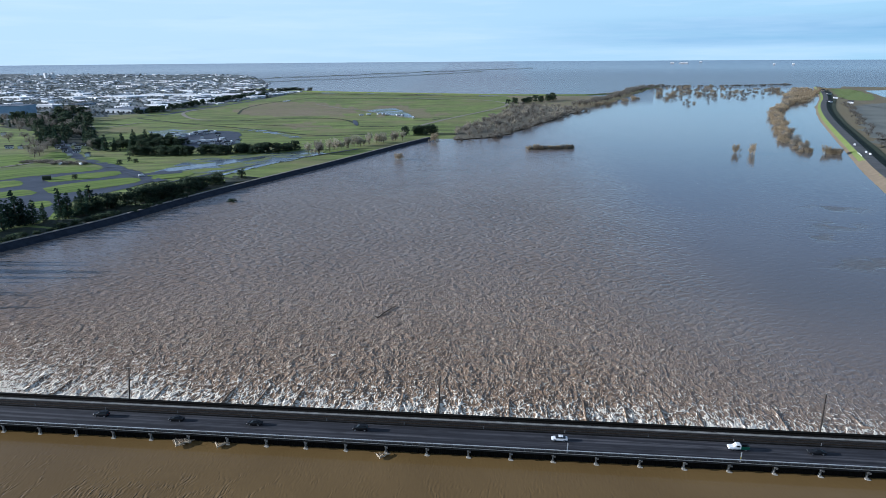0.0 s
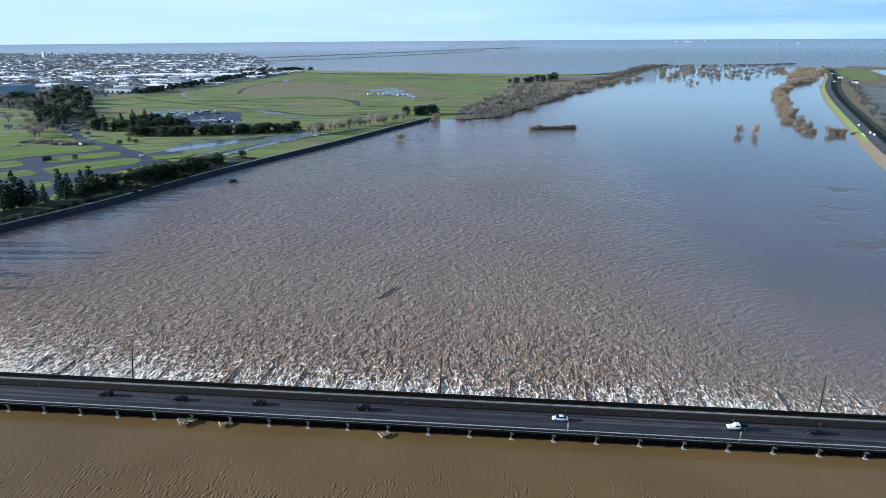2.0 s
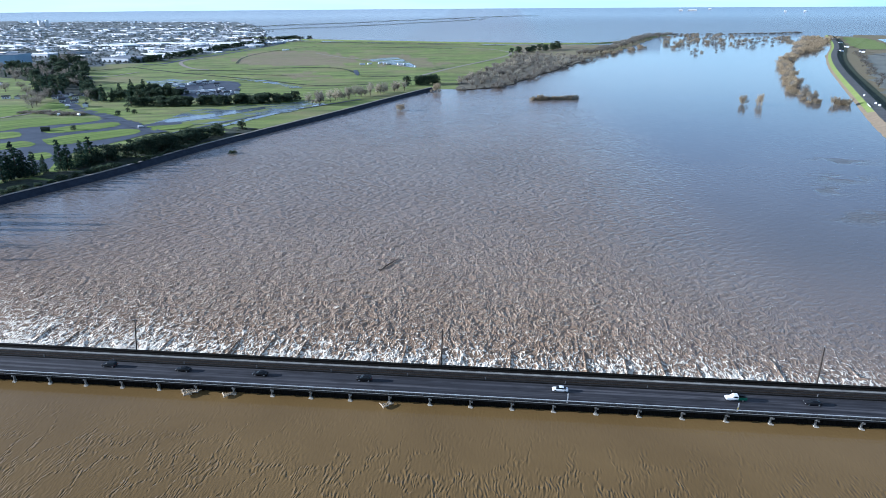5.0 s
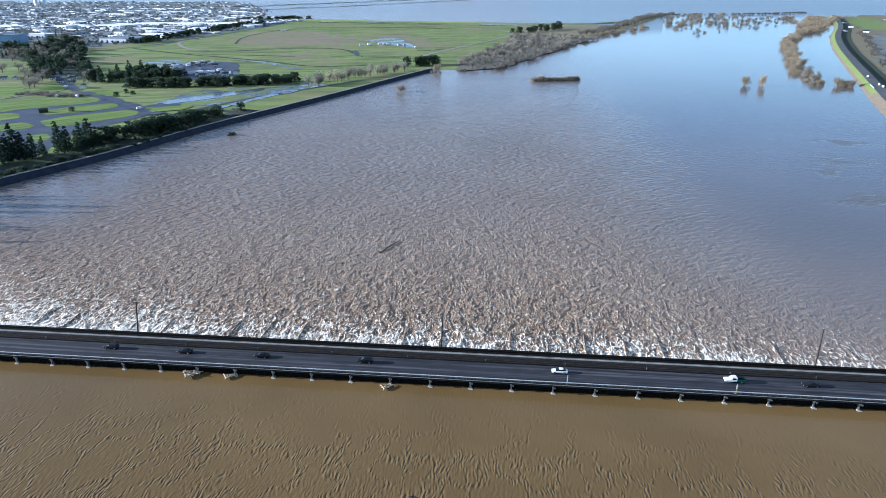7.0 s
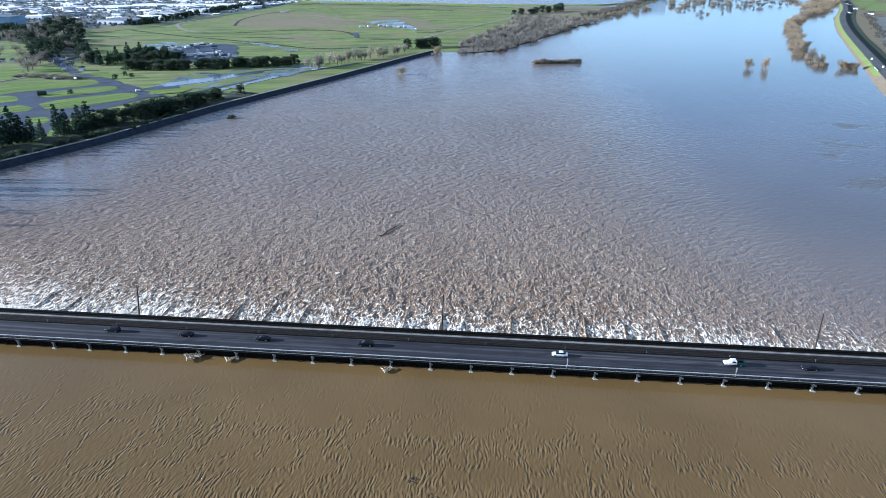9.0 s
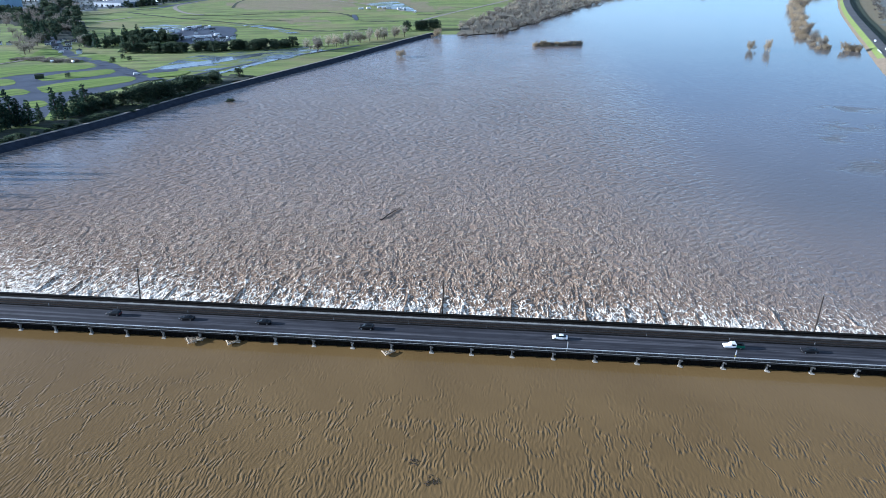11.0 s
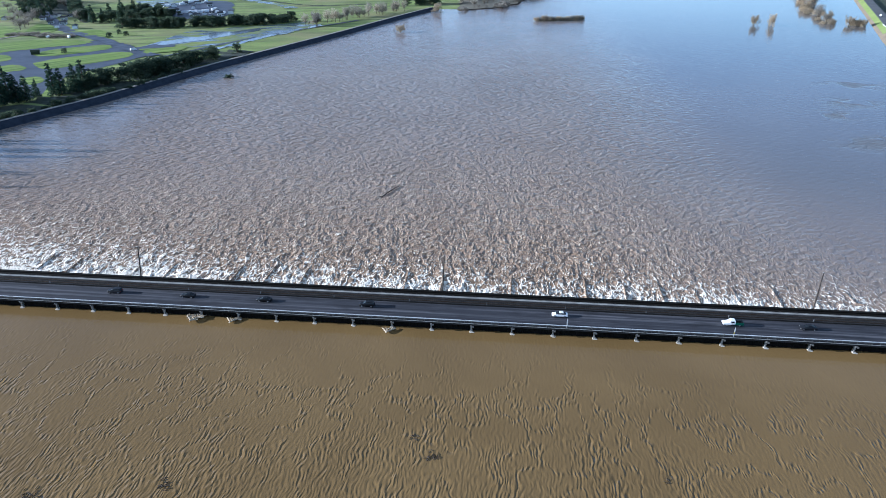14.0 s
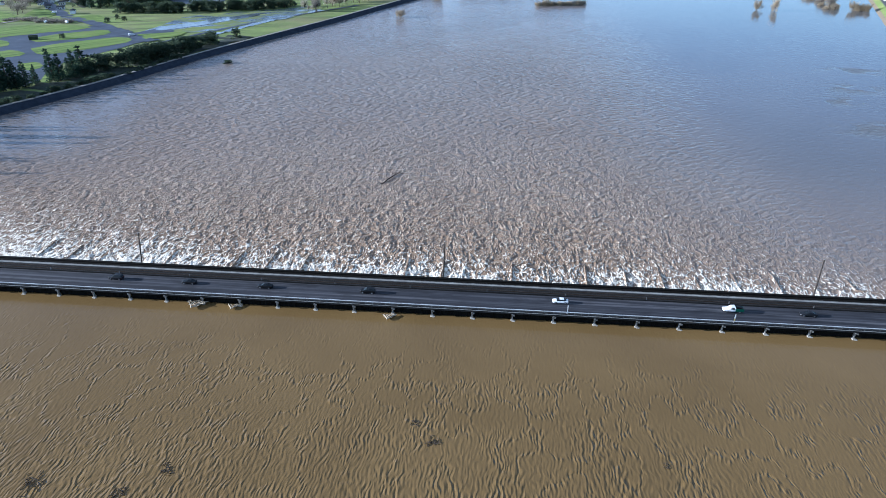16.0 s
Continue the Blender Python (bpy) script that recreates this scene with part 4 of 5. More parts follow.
def build_weir():
    w = tagged(thing("weir", BRIDGE), "black tarred timber weir, its gates blackened for shade under the bridge", "weir")
    part("top_beam", boxes([(U0, U1, 13.6, 14.9, 3.054, 3.35)]), M["tar_shade_timber"], w)
    part("parapet", boxes([(U0, U1, 14.9, 15.88, 3.054, 3.75)]), M["tar_shade_timber"], w)
    edge = [(0.5 + 0.275 * i, 0.15 + (0.09 if i % 2 else 0.0)) for i in range(41)]
    vs = [(a, c, z) for z in (-1.6, 2.34) for a, c in edge]
    vs += [(0.5, 0.4, -1.6), (11.5, 0.4, -1.6), (0.5, 0.4, 2.34), (11.5, 0.4, 2.34)]
    fs = [(i, i + 1, 42 + i, 41 + i) for i in range(40)] + [(83, 82, 84, 85), (40, 83, 85, 81), (82, 0, 41, 84), tuple(range(41, 82)) + (85, 84)]
    # gates: black timber also stands for the shaded void under the deck
    gate = mesh_of("gate", vs, fs, M["tar_shade_timber"])
    for i in range(int((U1 - U0) / BAY)):
        o = new("gate", gate)
        o.parent, o.location = w, (U0 + BAY * i, 0, 0)


build_bridge()
build_guardrail()
build_railway()
build_weir()


# ---- poles, signs, driftwood ----
def build_pole(u, lean_u, lean_v, top, arm=False):
    at = BRIDGE @ Matrix.Translation((u, 17.0, 0))
    p = tagged(thing("utility_pole", at), "weathered wooden utility pole leaning in the white water", "pole", "poles beyond the weir")
    tip = Vector((lean_u, lean_v, top))
    part("shaft", tube([(-0.15 * lean_u, -0.15 * lean_v, -2.2), tip * 0.5, tip], [0.27, 0.23, 0.17], 8), M["wood_pole"], p)
    part("cap", tube([tip, tip * 1.008, tip * 1.012], [0.2, 0.2, 0.1], 8), M["fascia"], p, "pale metal cap")
    if arm:
        part("crossarm", boxes([(lean_u * 0.97 - 1.1, lean_u * 0.97 + 1.1, lean_v * 0.97 - 0.09, lean_v * 0.97 + 0.09, top * 0.965, top * 0.965 + 0.18)]), M["wood_pole"], p)
    part("mooring_block", boxes([(-1.5, 0.7, -1.0, 0.5, -2.0, 0.75), (-2.6, -1.5, -0.8, 0.3, -2.0, 0.35)]), M["concrete"], p, "grey concrete block in the water")


build_pole(18.7, 0.4, 2.2, 13.2, True)
build_pole(121.4, 0.6, 1.5, 15.2)
build_pole(235.2, 1.1, 2.4, 14.4)

M["sign_white"] = plain("sign_paint", (0.70, 0.70, 0.68), (0.80, 0.80, 0.78), 1.0, 0.5)
M["sign_yellow"] = plain("yellow_paint", (0.55, 0.42, 0.08), (0.65, 0.50, 0.12), 1.0, 0.5)


def build_sign(u, lower, label):
    s = tagged(thing("road_sign", BRIDGE @ Matrix.Translation((u, -0.35, 3.22))), label, "sign", "marker signs on the bridge edge")
    part("post", tube([(0, 0, 0), (0.1, 0, 3.0)], [0.06, 0.05], 8), M["galvanised"], s)
    part("foot_plate", boxes([(-0.15, 0.15, -0.12, 0.12, 0.003, 0.04)]), M["galvanised"], s)
    part("plate", boxes([(-0.10, 0.22, -0.10, -0.06, 1.5, 2.9)]), M["sign_white"], s, "white upright plate")
    part("lower_plate", boxes([(-0.10, 0.16, -0.10, -0.065, 0.4, 1.45)]), M[lower], s)


build_sign(159.9, "sign_white", "narrow white marker sign on a steel post")
build_sign(206.8, "sign_yellow", "narrow white and yellow marker sign on a steel post")


def build_drift(u, v, size, count, seed):
    rng = np.random.RandomState(seed)
    d = tagged(thing("driftwood_pile", BRIDGE @ Matrix.Translation((u, v, 0))), "raft of pale driftwood caught against a bridge pier", "driftwood", "driftwood at the piers")
    tip, left, right = Vector((-0.1, -0.36, 0.1)) * size, Vector((-0.5, 0.12, 0.1)) * size, Vector((0.5, 0.2, 0.1)) * size
    for k, end in enumerate((left, right, right * 0.7 + tip * 0.3)):
        part("log", tube([tip * (1.05 + 0.1 * k), (tip + end) / 2 + Vector((0, 0, 0.12)), end], [0.2, 0.22, 0.14], 7), M["driftwood"], d)
    for i in range(count):
        p, q = sorted(rng.rand(2))
        c = left * p + right * (q - p) + tip * (1 - q) + Vector((0, 0, rng.uniform(-0.05, 0.25)))
        a, ln = rng.uniform(0, math.pi), size * rng.uniform(0.12, 0.42)
        h = Vector((math.cos(a), math.sin(a), rng.normal(0, 0.08))) * ln / 2
        r = rng.uniform(0.04, 0.12)
        part("log", tube([c - h, c + Vector((0, 0, 0.05)), c + h], [r, r * 0.9, r * 0.5], 6), M["driftwood"], d)


build_drift(46.6, -1.5, 6.2, 60, 1)
build_drift(58.7, -1.4, 4.4, 26, 2)
build_drift(107.4, -2.3, 4.2, 22, 3)


def build_floating_log(x, y, length, turn, label):
    g = tagged(thing("floating_log", pose(x, y, 0.1, 0, 0, turn)), label, "log")
    part("trunk", tube([(-length / 2, 0, -0.1), (-length * 0.2, 0.12, 0.3), (length * 0.2, 0.1, 0.35), (length / 2, -0.2, 0.1)], [0.20, 0.27, 0.23, 0.10], 8), M["wood_pole"], g)
    part("branch", tube([(length * 0.2, 0.2, 0.4), (length * 0.35, 1.0, 0.7), (length * 0.42, 1.8, 0.8)], [0.10, 0.07, 0.04], 6), M["wood_pole"], g)
    part("root_end", tube([(-length / 2, 0, -0.1), (-length / 2 - 0.8, 0.5, 0.5), (-length / 2 - 1.3, 0.7, 0.9)], [0.3, 0.18, 0.06], 6), M["bark"], g)


build_floating_log(-26.6, 269.5, 15.5, 62, "dark uprooted trunk drifting in the flood")


# ---- cars ----
def paint(name, c, rough=0.35):
    m, nt, b = mat_new(name)
    p = world_pos(nt)
    dirt = tex(nt, p, 3.0, 4)
    nt.links.new(mix(nt, mth(nt, "MULTIPLY", dirt, 0.05), c, (0.12, 0.10, 0.08)), b.inputs["Base Color"])
    b.inputs["Roughness"].default_value = rough
    b.inputs["Specular IOR Level"].default_value = 0.15
    return m


M["car_white"] = paint("white_paint", (0.78, 0.78, 0.77))
M["car_black"] = paint("black_paint", (0.006, 0.0065, 0.008))
M["car_grey"] = paint("grey_paint", (0.013, 0.014, 0.017))
M["car_green"] = paint("green_paint", (0.015, 0.09, 0.06))
M["tyre"] = plain("tyre_rubber", (0.012, 0.012, 0.012), (0.02, 0.02, 0.02), 4, 0.9)
M["rim"] = plain("alloy_rim", (0.45, 0.45, 0.46), (0.55, 0.55, 0.56), 4, 0.35, 0.8)
M["lamp_clear"] = plain("clear_lamp", (0.7, 0.7, 0.68), (0.8, 0.8, 0.78), 4, 0.1)
M["lamp_red"] = plain("red_lamp", (0.30, 0.01, 0.01), (0.4, 0.02, 0.02), 4, 0.2)


def loft(sections):
    """A closed body from (x, half width at foot, half width at top, z foot, z top) rings with rounded shoulders."""
    vs, fs = [], []
    for x, w0, w1, z0, z1 in sections:
        s = 0.82 * z1 + 0.18 * z0
        ring = [(-w0 * 0.92, z0), (-w0, z0 + 0.25 * (z1 - z0)), (-w1, s), (-w1 * 0.86, z1), (w1 * 0.86, z1), (w1, s), (w0, z0 + 0.25 * (z1 - z0)), (w0 * 0.92, z0)]
        vs += [(x, y, z) for y, z in ring]
    n = 8
    for i in range(len(sections) - 1):
        for k in range(n):
            k2 = (k + 1) % n
            fs.append((i * n + k, (i + 1) * n + k, (i + 1) * n + k2, i * n + k2))
    fs.append(tuple(range(n)))
    fs.append(tuple(len(vs) - 1 - k for k in range(n)))
    return vs, fs


def wheel(parent, x, y, r):
    w = part("wheel", tube([(x, y - 0.02, r), (x, y + 0.02, r)], [r * 0.3, r * 0.3], 10), M["rim"], parent)
    side = 0.11 if y > 0 else -0.11
    part("tyre", tube([(x, y - 0.11, r), (x, y - 0.09, r), (x, y + 0.09, r), (x, y + 0.11, r)], [r * 0.9, r, r, r * 0.9], 16), M["tyre"], w)
    part("rim", tube([(x, y + side, r), (x, y + side * 1.12, r)], [r * 0.64, r * 0.5], 12), M["rim"], w)


def build_car(u, v, kind, body, label):
    c = tagged(thing("car" if kind != "pickup" else "pickup_truck", BRIDGE @ pose(u, v, 3.165, 0, 0, 180)), label, "car" if kind != "pickup" else "pickup truck", "cars on the bridge")
    if kind == "sedan":
        part("body", loft([(-2.35, 0.72, 0.68, 0.38, 0.78), (-2.2, 0.86, 0.80, 0.28, 0.93), (-1.1, 0.90, 0.84, 0.25, 0.96), (0.8, 0.90, 0.84, 0.25, 0.94), (1.9, 0.88, 0.80, 0.26, 0.84), (2.35, 0.72, 0.66, 0.36, 0.70)]), M[body], c)
        part("glasshouse", loft([(-1.75, 0.70, 0.66, 0.90, 0.97), (-0.95, 0.78, 0.62, 0.90, 1.38), (0.25, 0.78, 0.62, 0.90, 1.38), (1.15, 0.74, 0.70, 0.88, 0.95)]), M["dark_glass"], c)
        part("roof", loft([(-1.0, 0.60, 0.56, 1.385, 1.42), (-0.4, 0.64, 0.58, 1.385, 1.46), (0.3, 0.60, 0.56, 1.385, 1.42)]), M[body], c)
        xs, r, z1 = (-1.4, 1.42), 0.33, 0.62
    elif kind == "suv":
        part("body", loft([(-2.3, 0.80, 0.76, 0.42, 1.0), (-2.15, 0.92, 0.88, 0.34, 1.12), (-1.0, 0.95, 0.90, 0.32, 1.12), (0.9, 0.95, 0.90, 0.32, 1.10), (2.0, 0.92, 0.86, 0.34, 1.0), (2.35, 0.78, 0.72, 0.42, 0.86)]), M[body], c)
        part("glasshouse", loft([(-2.15, 0.80, 0.74, 1.08, 1.30), (-1.9, 0.84, 0.72, 1.08, 1.66), (0.2, 0.84, 0.72, 1.08, 1.68), (1.15, 0.80, 0.76, 1.05, 1.14)]), M["dark_glass"], c)
        part("roof", loft([(-1.98, 0.70, 0.66, 1.665, 1.70), (-0.8, 0.72, 0.68, 1.685, 1.76), (0.25, 0.70, 0.66, 1.685, 1.72)]), M[body], c)
        xs, r, z1 = (-1.45, 1.45), 0.38, 0.78
    else:
        part("body", loft([(0.3, 0.95, 0.90, 0.45, 1.15), (1.6, 0.96, 0.90, 0.45, 1.12), (2.6, 0.93, 0.88, 0.48, 1.02), (2.85, 0.84, 0.78, 0.55, 0.92)]), M["car_white"], c)
        part("cab", loft([(-0.55, 0.90, 0.86, 0.50, 1.78), (-0.35, 0.92, 0.78, 0.50, 1.88), (0.75, 0.92, 0.76, 0.50, 1.88), (1.45, 0.88, 0.82, 0.60, 1.14)]), M["car_white"], c)
        part("windscreen", boxes([(0.86, 1.0, -0.66, 0.66, 1.20, 1.68)]), M["dark_glass"], c)
        for y in (-0.90, 0.86):
            part("side_window", boxes([(-0.25, 0.7, y, y + 0.04, 1.2, 1.66)]), M["dark_glass"], c)
        part("bed", joined(boxes([(-2.9, -0.58, -0.95, 0.95, 0.55, 0.85), (-2.9, -0.58, -0.95, -0.86, 0.85, 1.35), (-2.9, -0.58, 0.86, 0.95, 0.85, 1.35), (-2.9, -2.8, -0.86, 0.86, 0.85, 1.35)])), M["car_green"], c, "dark green truck bed")
        part("cargo", joined(boxes([(-2.7, -0.75, -0.8, 0.8, 0.853, 1.5), (-2.2, -0.9, -0.6, 0.5, 1.5, 1.78)])), M["car_black"], c, "dark covered load")
        xs, r, z1 = (-1.8, 1.75), 0.42, 0.8
    front, rear = (2.3, -2.3) if kind != "pickup" else (2.82, -2.93)
    for y in (-0.55, 0.55):
        part("headlight", boxes([(front - 0.12, front + 0.05, y - 0.16, y + 0.16, z1 - 0.08, z1 + 0.06)]), M["lamp_clear"], c)
        part("tail_light", boxes([(rear - 0.04, rear + 0.1, y - 0.14, y + 0.14, z1, z1 + 0.16)]), M["lamp_red"], c)
    for x in xs:
        for y in (-0.82, 0.82):
            wheel(c, x, y, r)
    return c


build_car(16.6, 5.9, "suv", "car_grey", "dark grey hatchback driving over the bridge")
build_car(41.4, 5.6, "sedan", "car_black", "black saloon car driving over the bridge")
build_car(66.5, 5.5, "sedan", "car_black", "black saloon car driving over the bridge")
build_car(99.3, 5.6, "suv", "car_black", "black sport utility car on the bridge")
build_car(158.2, 5.6, "sedan", "car_white", "white saloon car driving over the bridge")
build_car(208.1, 5.6, "pickup", "car_white", "white pickup truck with a dark green loaded bed")
build_car(229.2, 5.4, "sedan", "car_grey", "dark grey saloon car driving over the bridge")


# ---- trees ----
def leaf_cloud(rng, centres, radii, per, size, squash=0.8, slim=1.0):
    """Small quads scattered through balls: clumps of leaves or twigs."""
    vs, fs = [], []
    for c, r in zip(centres, radii):
        for _ in range(per):
            d = rng.normal(0, 1, 3)
            d *= rng.uniform(0.45, 1.0) / np.linalg.norm(d)
            p = c + d * r * np.array([1, 1, squash])
            a = d + rng.normal(0, 0.7, 3)
            a /= np.linalg.norm(a)
            b = np.cross(a, rng.normal(0, 1, 3))
            b /= np.linalg.norm(b) + 1e-6
            s = size * rng.uniform(0.6, 1.4)
            k = len(vs)
            vs += [p - a * s - b * s * slim * 0.5, p - a * s * 0.3 + b * s * slim, p + a * s, p + a * s * 0.2 - b * s * slim]
            fs.append((k, k + 1, k + 2, k + 3))
    return vs, fs


def limbs(rng, height, spread, count, r0):
    tubes = [tube([(0, 0, -0.5), (rng.normal(0, 0.15), rng.normal(0, 0.15), height * 0.3), (rng.normal(0, 0.4), rng.normal(0, 0.4), height * 0.75)], [r0, r0 * 0.75, r0 * 0.3], 7)]
    tips = []
    for i in range(count):
        a = 2 * math.pi * (i + rng.uniform(-0.3, 0.3)) / count
        z0 = height * rng.uniform(0.22, 0.5)
        q = rng.uniform(0.55, 1.0) * spread
        tip = np.array([q * math.cos(a), q * math.sin(a), height * rng.uniform(0.55, 0.92)])
        mid = np.array([tip[0] * 0.5, tip[1] * 0.5, z0 + (tip[2] - z0) * 0.45])
        tubes.append(tube([(0, 0, z0), mid, tip], [r0 * 0.45, r0 * 0.3, r0 * 0.1], 5))
        tips.append(tip)
    return joined(*tubes), tips


def proto(kind, seed):
    """One tree at the origin, to be copied."""
    rng = np.random.RandomState(100 + seed)
    t = thing("tree", pose(0, -3000 - 30 * seed, -60))
    if kind == "oak":
        wood, tips = limbs(rng, 10, 3.6, 8, 0.38)
        balls = tips + [np.array([rng.normal(0, 2.0), rng.normal(0, 2.0), rng.uniform(4.2, 9.4)]) for _ in range(18)]
        balls += [np.array([rng.normal(0, 2.4), rng.normal(0, 2.4), rng.uniform(1.2, 3.5)]) for _ in range(10)]
        leaves = leaf_cloud(rng, balls, rng.uniform(1.1, 2.1, len(balls)), 46, 0.31, 0.75)
        part("trunk", wood, M["bark"], t)
        part("crown", leaves, M["oak"], t)
    elif kind == "pine":
        part("trunk", tube([(0, 0, -0.5), (0, 0, 10), (0, 0, 19.5)], [0.42, 0.28, 0.05], 7), M["bark"], t)
        balls, rad = [], []
        z = 2.5
        while z < 19.5:
            w = 3.3 * (1 - (z - 2.5) / 17.6) ** 0.8 + 0.25
            n = max(2, int(w * 2.4))
            for i in range(n):
                a = 2 * math.pi * (i + rng.rand()) / n
                q = w * rng.uniform(0.45, 0.95)
                balls.append(np.array([q * math.cos(a), q * math.sin(a), z - 0.25 * q + rng.normal(0, 0.3)]))
                rad.append(0.35 + 0.28 * w)
            z += 0.95
        part("crown", leaf_cloud(rng, balls, rad, 20, 0.33, 0.55), M["pine"], t)
    elif kind in ("bare", "willow", "poplar"):
        low = kind == "willow"
        wood, tips = limbs(rng, 9 if not low else 7, 3.4 if not low else 4.0, 11, 0.26)
        balls = tips + [0.75 * p + rng.normal(0, 0.5, 3) for p in tips] + [np.array([rng.normal(0, 1.6), rng.normal(0, 1.6), rng.uniform(3.0, 8.2 if not low else 6.2)]) for _ in range(12)]
        if low:
            balls += [np.array([rng.normal(0, 2.6), rng.normal(0, 2.6), rng.uniform(0.6, 3.0)]) for _ in range(12)]
        twigs = leaf_cloud(rng, balls, rng.uniform(1.0, 1.8, len(balls)), 46, 0.40, 0.95, 0.14 if not low else 0.20)
        part("trunk", wood, M["bark"], t)
        part("crown", twigs, M["willow" if low else "twig" if kind == "bare" else "pale_twig"], t)
    else:
        balls = [np.array([rng.normal(0, 1.6), rng.normal(0, 1.2), rng.uniform(0.1, 2.2)]) for _ in range(16)]
        wood = joined(*[tube([(0, 0, -1.2), 0.5 * b, b], [0.10, 0.07, 0.03], 5) for b in balls])
        part("stems", wood, M["bark"], t)
        part("crown", leaf_cloud(rng, balls, rng.uniform(0.6, 1.1, len(balls)), 26, 0.4, 0.9, 0.22), M["twig"], t)
    return t


PROTO = {k: [proto(k, 10 * i + j) for j in range(n)] for i, (k, n) in enumerate((("oak", 3), ("pine", 3), ("bare", 4), ("willow", 3), ("shrub", 3), ("poplar", 3)))}
USED = {k: 0 for k in PROTO}
NATIVE = {"oak": 10.3, "pine": 19.8, "bare": 9.8, "willow": 8.0, "shrub": 2.8, "poplar": 9.8}
TREE_RNG = np.random.RandomState(42)


def plant(kind, x, y, height, label, group, z=0.3, wide=1.0):
    fx, fy, fz, k = far(x, y)
    base = PROTO[kind][USED[kind] % len(PROTO[kind])]
    USED[kind] += 1
    s = height * k / NATIVE[kind]
    t = copy_thing(base, pose(fx, fy, fz + z, TREE_RNG.normal(0, 2), TREE_RNG.normal(0, 2), TREE_RNG.uniform(0, 360)))
    t.scale = (s * wide * TREE_RNG.uniform(0.9, 1.15), s * wide * TREE_RNG.uniform(0.9, 1.15), s)
    t.name = "shrub" if kind == "shrub" else "tree"
    return tagged(t, label, "shrub" if kind == "shrub" else "tree", group)


LOTS = {}


def thicket(name, kind, x, y, height, z=0.3, wide=1.0):
    """Notes a tree of a wood too dense to count."""
    fx, fy, fz, k = far(x, y)
    s = height * k / NATIVE[kind]
    m = pose(fx, fy, fz + z, 0, 0, TREE_RNG.uniform(0, 360)) @ Matrix.Diagonal((s * wide, s * wide, s, 1))
    LOTS.setdefault(name, []).append((PROTO[kind][len(LOTS[name]) % len(PROTO[kind])] if name in LOTS else PROTO[kind][0], m))


def grow_thickets(labels):
    """Each noted wood as one mesh of trunks and crowns."""
    for name, lot in LOTS.items():
        vs, fs, mats, base = [], [], [], 0
        used = []
        for t, m in lot:
            r = np.array(m)
            for kid in t.children:
                me = kid.data
                co = np.empty(len(me.vertices) * 3)
                me.vertices.foreach_get("co", co)
                co = co.reshape(-1, 3)
                polys = [tuple(f.vertices) for f in me.polygons]
                if kid.name.startswith("crown"):
                    # fewer and larger clumps in the far woods
                    q = co.reshape(-1, 4, 3)[len(vs) % 3::3]
                    mid = q.mean(axis=1, keepdims=True)
                    co = (mid + 1.6 * (q - mid)).reshape(-1, 3)
                    polys = [(4 * i, 4 * i + 1, 4 * i + 2, 4 * i + 3) for i in range(len(q))]
                vs.append(co @ r[:3, :3].T + r[:3, 3])
                if me.materials[0] not in used:
                    used.append(me.materials[0])
                k = used.index(me.materials[0])
                fs += [tuple(i + base for i in f) for f in polys]
                mats += [k] * len(polys)
                base += len(co)
        me = bpy.data.meshes.new(name)
        me.from_pydata(np.concatenate(vs).tolist(), [], fs)
        for mt in used:
            me.materials.append(mt)
        me.polygons.foreach_set("material_index", np.array(mats, np.int32))
        me.update()
        tagged(new(name, me), labels[name], "trees", kind="stuff")


def along(pts, count, side):
    """Places scattered along a line."""
    p = resample(pts, 1.0)
    for i in range(count):
        a = p[int((i + TREE_RNG.rand()) / count * (len(p) - 1))]
        yield a[0] + TREE_RNG.uniform(-side, side), a[1] + TREE_RNG.uniform(-side, side)


def scattered(poly, count):
    xs, ys = [a for a, _ in poly], [b for _, b in poly]
    n = 0
    while n < count:
        x, y = TREE_RNG.uniform(min(xs), max(xs)), TREE_RNG.uniform(min(ys), max(ys))
        if inside(poly, np.array([x]), np.array([y]))[0]:
            n += 1
            yield x, y


DARK_OAK, DARK_PINE = "dark evergreen broadleaf tree on grass", "tall dark green conifer on grass"
BARE, WILLOW = "bare brown winter tree at the water's edge", "tan winter willow standing in flood water"
for x, y in along([(-342, 252), (-314, 308), (-294, 350)], 18, 4):
    plant("pine", x, y, TREE_RNG.uniform(22, 35), DARK_PINE, "conifers behind the levee", wide=0.8)
for x, y, h in [(-300, 418, 25), (-297, 422, 21), (-296, 428, 26), (-291, 428, 20), (-289, 434, 18), (-286, 441, 14), (-278, 450, 23), (-273, 449, 20), (-270, 457, 15), (-266, 457, 21), (-266, 468, 22), (-261, 468, 15)]:
    plant("pine", x, y, h, DARK_PINE, "conifers behind the levee", wide=1.3)
for x, y in along([(-320, 392), (-304, 412)], 7, 4):
    plant("pine", x, y, TREE_RNG.uniform(18, 27), DARK_PINE, "conifers behind the levee", wide=1.3)
for x, y in along([(-268, 458), (-255, 478)], 6, 3):
    plant("oak", x, y, TREE_RNG.uniform(7, 10), DARK_OAK, "trees behind the levee", wide=1.15)
for x, y in [(-258, 475), (-255, 481), (-247, 486), (-244, 492), (-240, 500), (-237, 504), (-234, 512), (-233, 521), (-228, 523)]:
    plant("oak", x, y, TREE_RNG.uniform(12, 15), DARK_OAK, "trees behind the levee", wide=1.1)
for x, y in along([(-240, 500), (-222, 544), (-206, 584)], 20, 6):
    plant("oak", x, y, TREE_RNG.uniform(8, 13), DARK_OAK, "trees behind the levee", wide=1.1)
